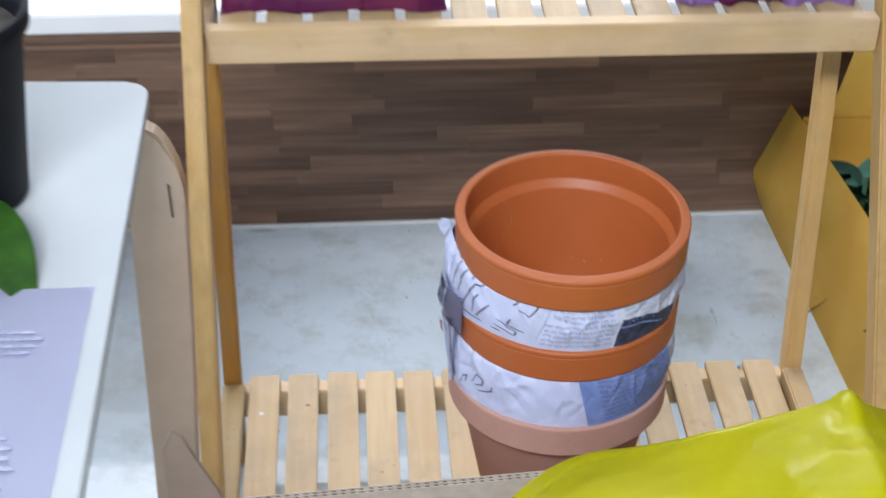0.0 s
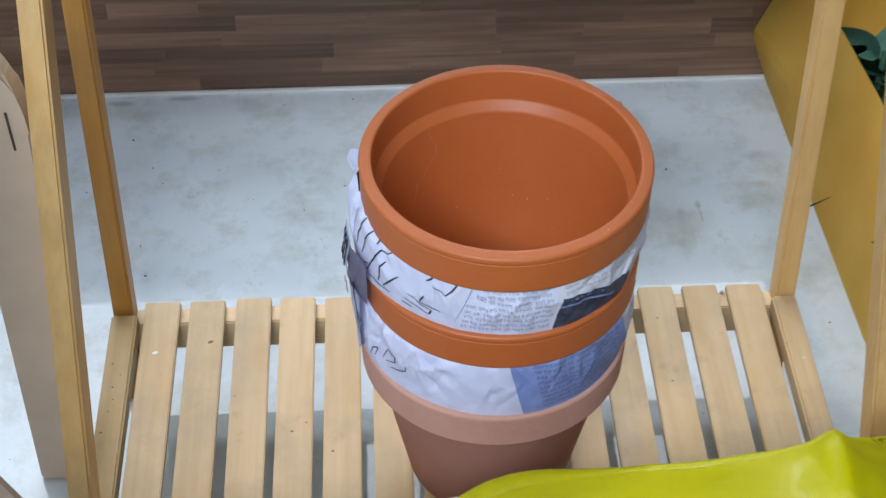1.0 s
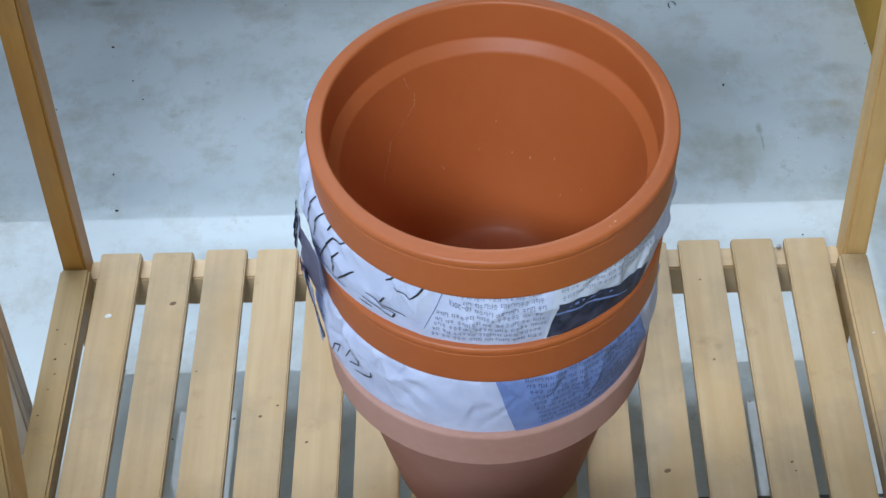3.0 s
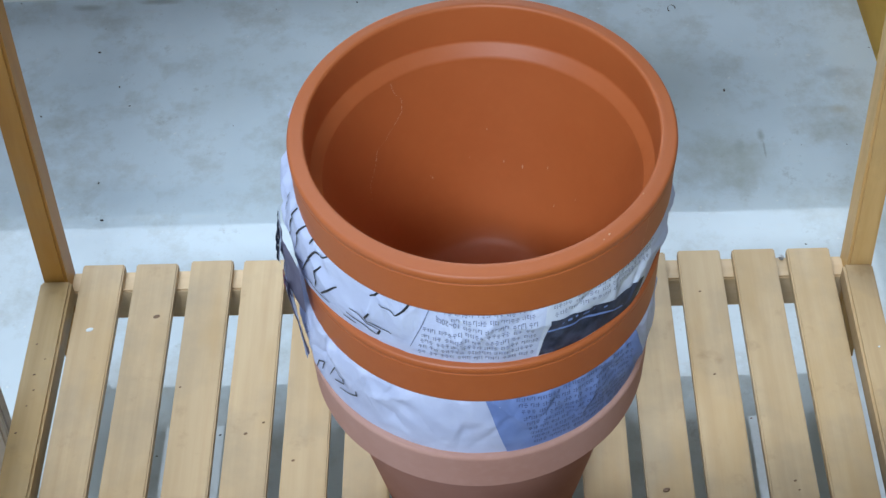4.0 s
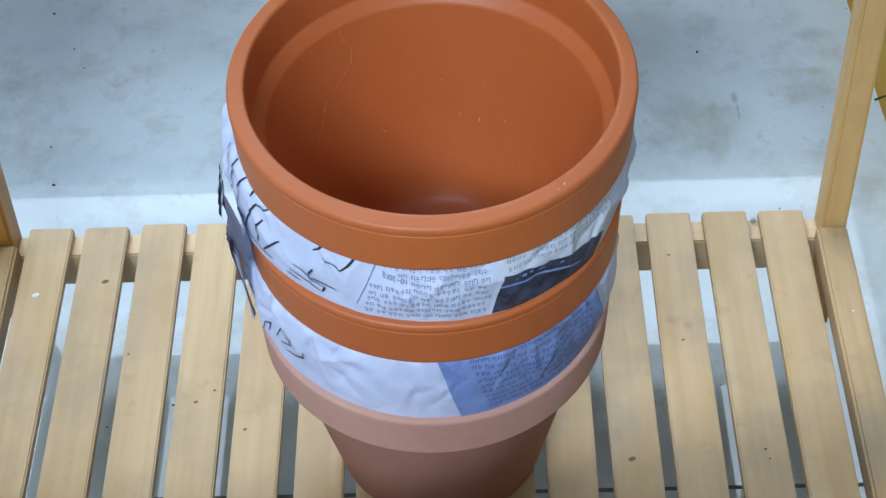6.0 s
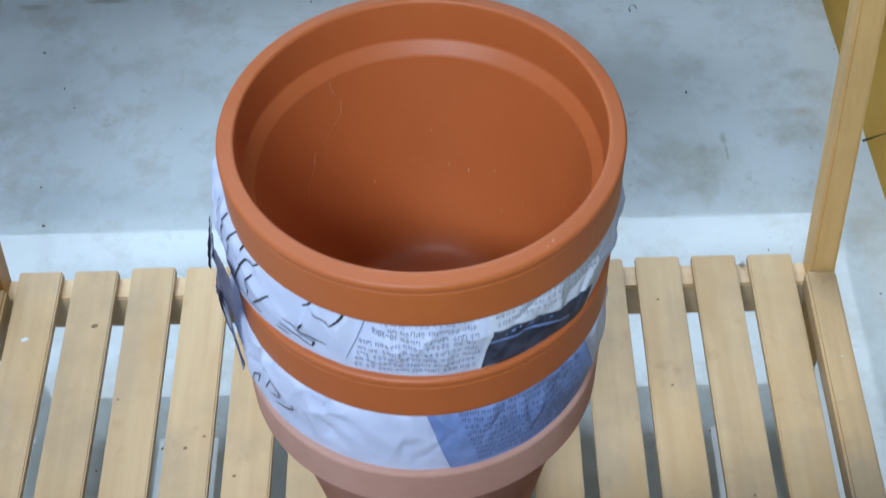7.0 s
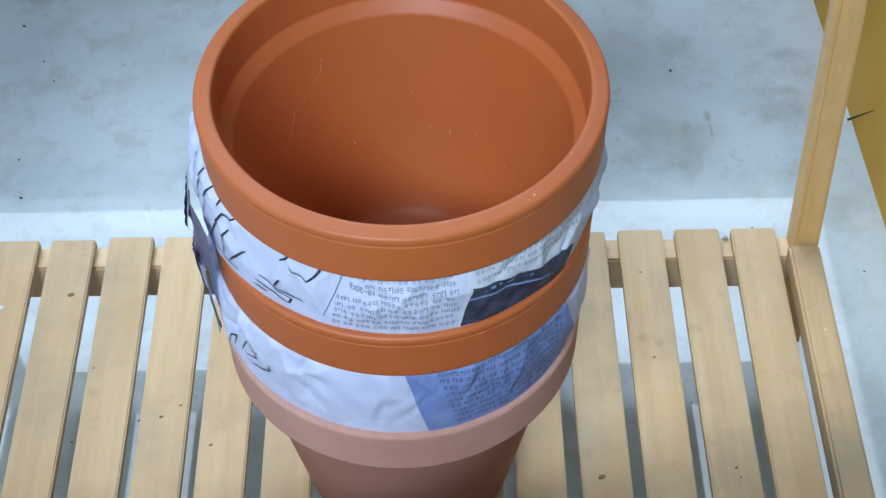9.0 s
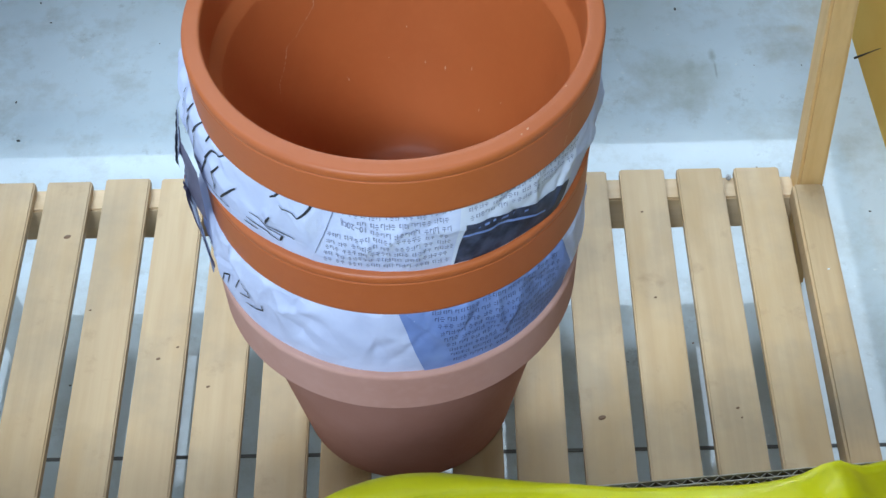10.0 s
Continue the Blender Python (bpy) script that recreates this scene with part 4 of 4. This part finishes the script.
# ---- white table and what lies on it ----
def build_table():
    t = thing("side_table", "white-topped table with rounded corners and pale brown legs", "table")
    pts = []
    x1, y1, r = -0.094, -0.140, 0.022
    for k in range(9):
        a = radians(90 - 90 * k / 8)
        pts.append((x1 - r + r * math.cos(a), y1 - r + r * math.sin(a)))
    poly = [(-0.9, y1 + 0.03), *pts, (x1 + 0.010, -0.95), (-0.9, -0.95)]
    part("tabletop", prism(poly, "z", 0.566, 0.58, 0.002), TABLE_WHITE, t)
    part("edge_band", prism([(x - 0.003, y - 0.003) for x, y in poly], "z", 0.558, 0.5655), BEECH, t)

    def leg(shift):
        out = [(-0.139, 0.0), (-0.093, 0.0), (-0.073, 0.42)]
        for k in range(7):
            a = radians(90 * k / 6)
            out.append((-0.109 + 0.036 * math.cos(a), 0.435 + 0.090 * math.sin(a)))
        out.append((-0.128, 0.525))
        o = part("leg", prism(out, "y", -0.136 + shift, -0.112 + shift, 0.003), BEECH, t)
        part("groove", prism([(-0.0865, 0.03), (-0.0855, 0.03), (-0.0735, 0.44), (-0.0745, 0.44)], "y", -0.1372 + shift, -0.1362 + shift), CARD, o)
        part("slot", prism([(-0.088, 0.425), (-0.0862, 0.425), (-0.0872, 0.463), (-0.089, 0.463)], "y", -0.1374 + shift, -0.1363 + shift), GRIME, o)
    leg(0.0)
    leg(-0.72)
    for shift in (0.0, -0.72):
        part("leg", prism([(-0.855, 0.0), (-0.901, 0.0), (-0.921, 0.42), (-0.885, 0.525), (-0.866, 0.525)][::-1], "y", -0.136 + shift, -0.112 + shift, 0.003), BEECH, t)
    part("apron", boxed(-0.90, -0.105, -0.85, -0.15, 0.526, 0.5575, 0.002), BEECH, t)
    return t


build_table()


def build_letter():
    rows = [[(-0.40 + 0.294 * i / 12, -0.465 - 0.42 * j / 12 - 0.006 * (1 - i / 12), 0.5808 + 0.0008 * noise.noise(Vector((i * 0.4, j * 0.4, 3)))) for i in range(13)] for j in range(13)]
    o = part("printed_sheet", sheet(rows, 0.0003), PAPER_LILAC)
    tagged(o, "white printed sheet of paper lying on the table", "paper")
    rng = random.Random(5)
    bm = bmesh.new()
    for y in (-0.524, -0.532, -0.540, -0.548, -0.640, -0.650, -0.660, -0.670, -0.680, -0.690, -0.70):
        x = -0.385
        while x < -0.142:
            w = rng.uniform(0.004, 0.012)
            box(bm, x, x + w, y, y + 0.0036, 0.5822, 0.5825)
            x += w + 0.0022
    b = part("small_print", bm, FAINT_INK, o)
    b["kind"] = "stuff"


build_letter()


def leaf_mesh(length, width, bend):
    rows = []
    for j in range(11):
        k = j / 10
        w = width * math.sin(math.pi * (0.06 + 0.94 * k) ** 0.8) ** 0.9 * 0.5
        rows.append([(w * u, length * k, -bend * k * k * length + 0.18 * abs(w * u)) for u in (-1, -0.5, 0, 0.5, 1)])
    return sheet(rows, 0.0006)


def build_black_pot():
    p = thing("nursery_pot", "black plastic nursery pot standing on the white table", "plant pot", (-0.231, -0.330, 0.5812))
    prof = [(0.0, 0.0), (0.052, 0.0), (0.055, 0.003), (0.070, 0.15), (0.076, 0.152), (0.078, 0.168), (0.074, 0.17), (0.068, 0.15), (0.05, 0.006), (0.0, 0.006)]
    part("pot_body", lathe(prof, 64), BLACK_PLASTIC, p, smooth=True)
    part("soil", lathe([(0.0, 0.146), (0.0665, 0.146)], 48), GRIME, p)
    return p


def build_table_leaf():
    o = part("leaf", leaf_mesh(0.125, 0.055, 0.25), LEAF, smooth=True)
    o.matrix_basis = pose(-0.215, -0.385, 0.612, -6, 0, 214)
    tagged(o, "single pointed green leaf leaning against the black pot", "leaf")


build_black_pot()
build_table_leaf()


# ---- purple packs on the upper tier ----
def build_pack(x0, x1, material, label, seed):
    rows = []
    for j in range(21):
        v = -1 + 2 * j / 20
        row = []
        for i in range(31):
            u = -1 + 2 * i / 30
            e = max(0, 1 - abs(u) ** 4) ** 0.5 * max(0, 1 - abs(v) ** 4) ** 0.5
            x = x0 + (x1 - x0) * (u + 1) / 2
            y = 0.035 + 0.065 * v + 0.012 * noise.noise(Vector((u * 2, seed, 1)))
            row.append((x, y, 0.594 + 0.07 * e + 0.008 * noise.noise(Vector((x * 25, y * 25, seed)))))
        rows.append(row)
    o = part("plastic_pack", sheet(rows, 0.0006), material, smooth=True)
    tagged(o, label, "pack", "packs on the upper tier")


build_pack(-0.035, 0.19, BAG_PURPLE, "dark purple and red plastic pack on the upper slats", 3)
build_pack(0.530, 0.604, BAG_LILAC, "lilac plastic pack on the upper slats", 7)
build_pack(0.464, 0.529, BAG_PURPLE, "dark purple and red plastic pack on the upper slats", 5)
build_pack(0.420, 0.463, BAG_LILAC, "narrow lilac plastic pack on the upper slats", 2)


# ---- yellow cardboard box of plants by the wall ----
def build_yellow_box():
    b = thing("yellow_cardboard_box", "open yellow-brown cardboard box of plants by the wall", "box")
    rows = []
    for j in range(13):
        k = j / 12
        row = []
        for i in range(41):
            y = -0.09 + 0.57 * i / 40
            back = max(0.0, (y - 0.33) / 0.15)
            z, lean = k * 0.184, 0.034 - 0.015 * max(0.0, (y - 0.20) / 0.255)
            x = 0.722 - 0.022 * (y + 0.09) / 0.57 + lean * k - 0.033 * back * (k / 0.38 if k < 0.38 else (1 - k) / 0.62)
            row.append((x, y, z))
        rows.append(row)
    part("side_panel", sheet(rows, 0.004), CARD_YELLOW, b, smooth=False)
    part("front_panel", boxed(0.727, 1.06, -0.096, -0.091, 0.0, 0.184), CARD_YELLOW, b)
    part("far_side_panel", boxed(1.055, 1.06, -0.0905, 0.474, 0.0, 0.172), CARD_YELLOW, b)
    part("back_panel", boxed(0.727, 1.06, 0.440, 0.445, 0.0, 0.182), CARD_YELLOW, b)
    flap = prism([(0.762, 0.1835), (1.06, 0.1835), (1.06, 0.315), (0.790, 0.315)], "y", 0.440, 0.445)
    part("raised_flap", flap, CARD_YELLOW, b, "raised back flap")
    # a dark diagonal crease that runs up the side panel from the floor
    rows = []
    for q in range(7):
        k = q / 6
        z, y = 0.003 + 0.045 * k, 0.229 - 0.034 * k
        x = 0.722 - 0.022 * (y + 0.09) / 0.57 + 0.034 * z / 0.184 - 0.0052
        w = 0.0016 * (1 - 0.8 * k)
        rows.append([(x, y - w, z), (x - 0.0006, y, z), (x, y + w, z)])
    part("crease", sheet(rows, 0.0006), GRIME, b, "dark diagonal crease")
    part("bottom_panel", boxed(0.745, 1.054, -0.09, 0.43, 0.001, 0.006), CARD_YELLOW, b)
    return b


build_yellow_box()


def build_box_plants():
    rng = random.Random(17)
    for x, y, material, label, n in ((0.782, 0.31, LEAF_BLUE, "blue-green leafy plant in the yellow box", 40), (0.80, 0.06, LEAF, "bright green leafy plant in the yellow box", 44)):
        p = thing("potted_plant", label, "plant", (x, y, 0.006))
        part("pot_body", lathe([(0, 0), (0.035, 0), (0.047, 0.08), (0.044, 0.08), (0.033, 0.004), (0, 0.004)], 32), BLACK_PLASTIC, p, smooth=True)
        me = mesh_of("leaf", leaf_mesh(0.062, 0.034, 0.5), material, True)
        part("stem", lathe([(0, 0.004), (0.006, 0.004), (0.003, 0.16), (0, 0.16)], 10), material, p)
        for i in range(n):
            o = new("leaf", me)
            o.parent = p
            o.matrix_basis = pose(rng.uniform(-0.012, 0.012), rng.uniform(-0.012, 0.012), rng.uniform(0.05, 0.15), rng.uniform(0, 55), rng.uniform(-20, 20), rng.uniform(0, 360)) @ Matrix.Diagonal((*([rng.uniform(0.7, 1.15)] * 3), 1))


build_box_plants()


# ---- planks of the wall ----
def build_planks():
    rng = random.Random(11)
    wall = bpy.data.objects["wall_north"]
    h, z = 0.0225, 0.003
    while z < 0.311:
        x = -1.2 + rng.uniform(-0.2, 0)
        while x < 1.5:
            w = rng.choice((0.11, 0.16, 0.21, 0.27, 0.34))
            me = mesh_of("plank", boxed(0, w - 0.0001, 0, 0.009, 0, min(h, 0.3130 - z) - 0.0001), PLANK)
            o = new("plank", me)
            o.parent = wall
            o.location = (x, 0.487 + rng.uniform(0, 0.0002), z)
            x += w
        z += h


build_planks()
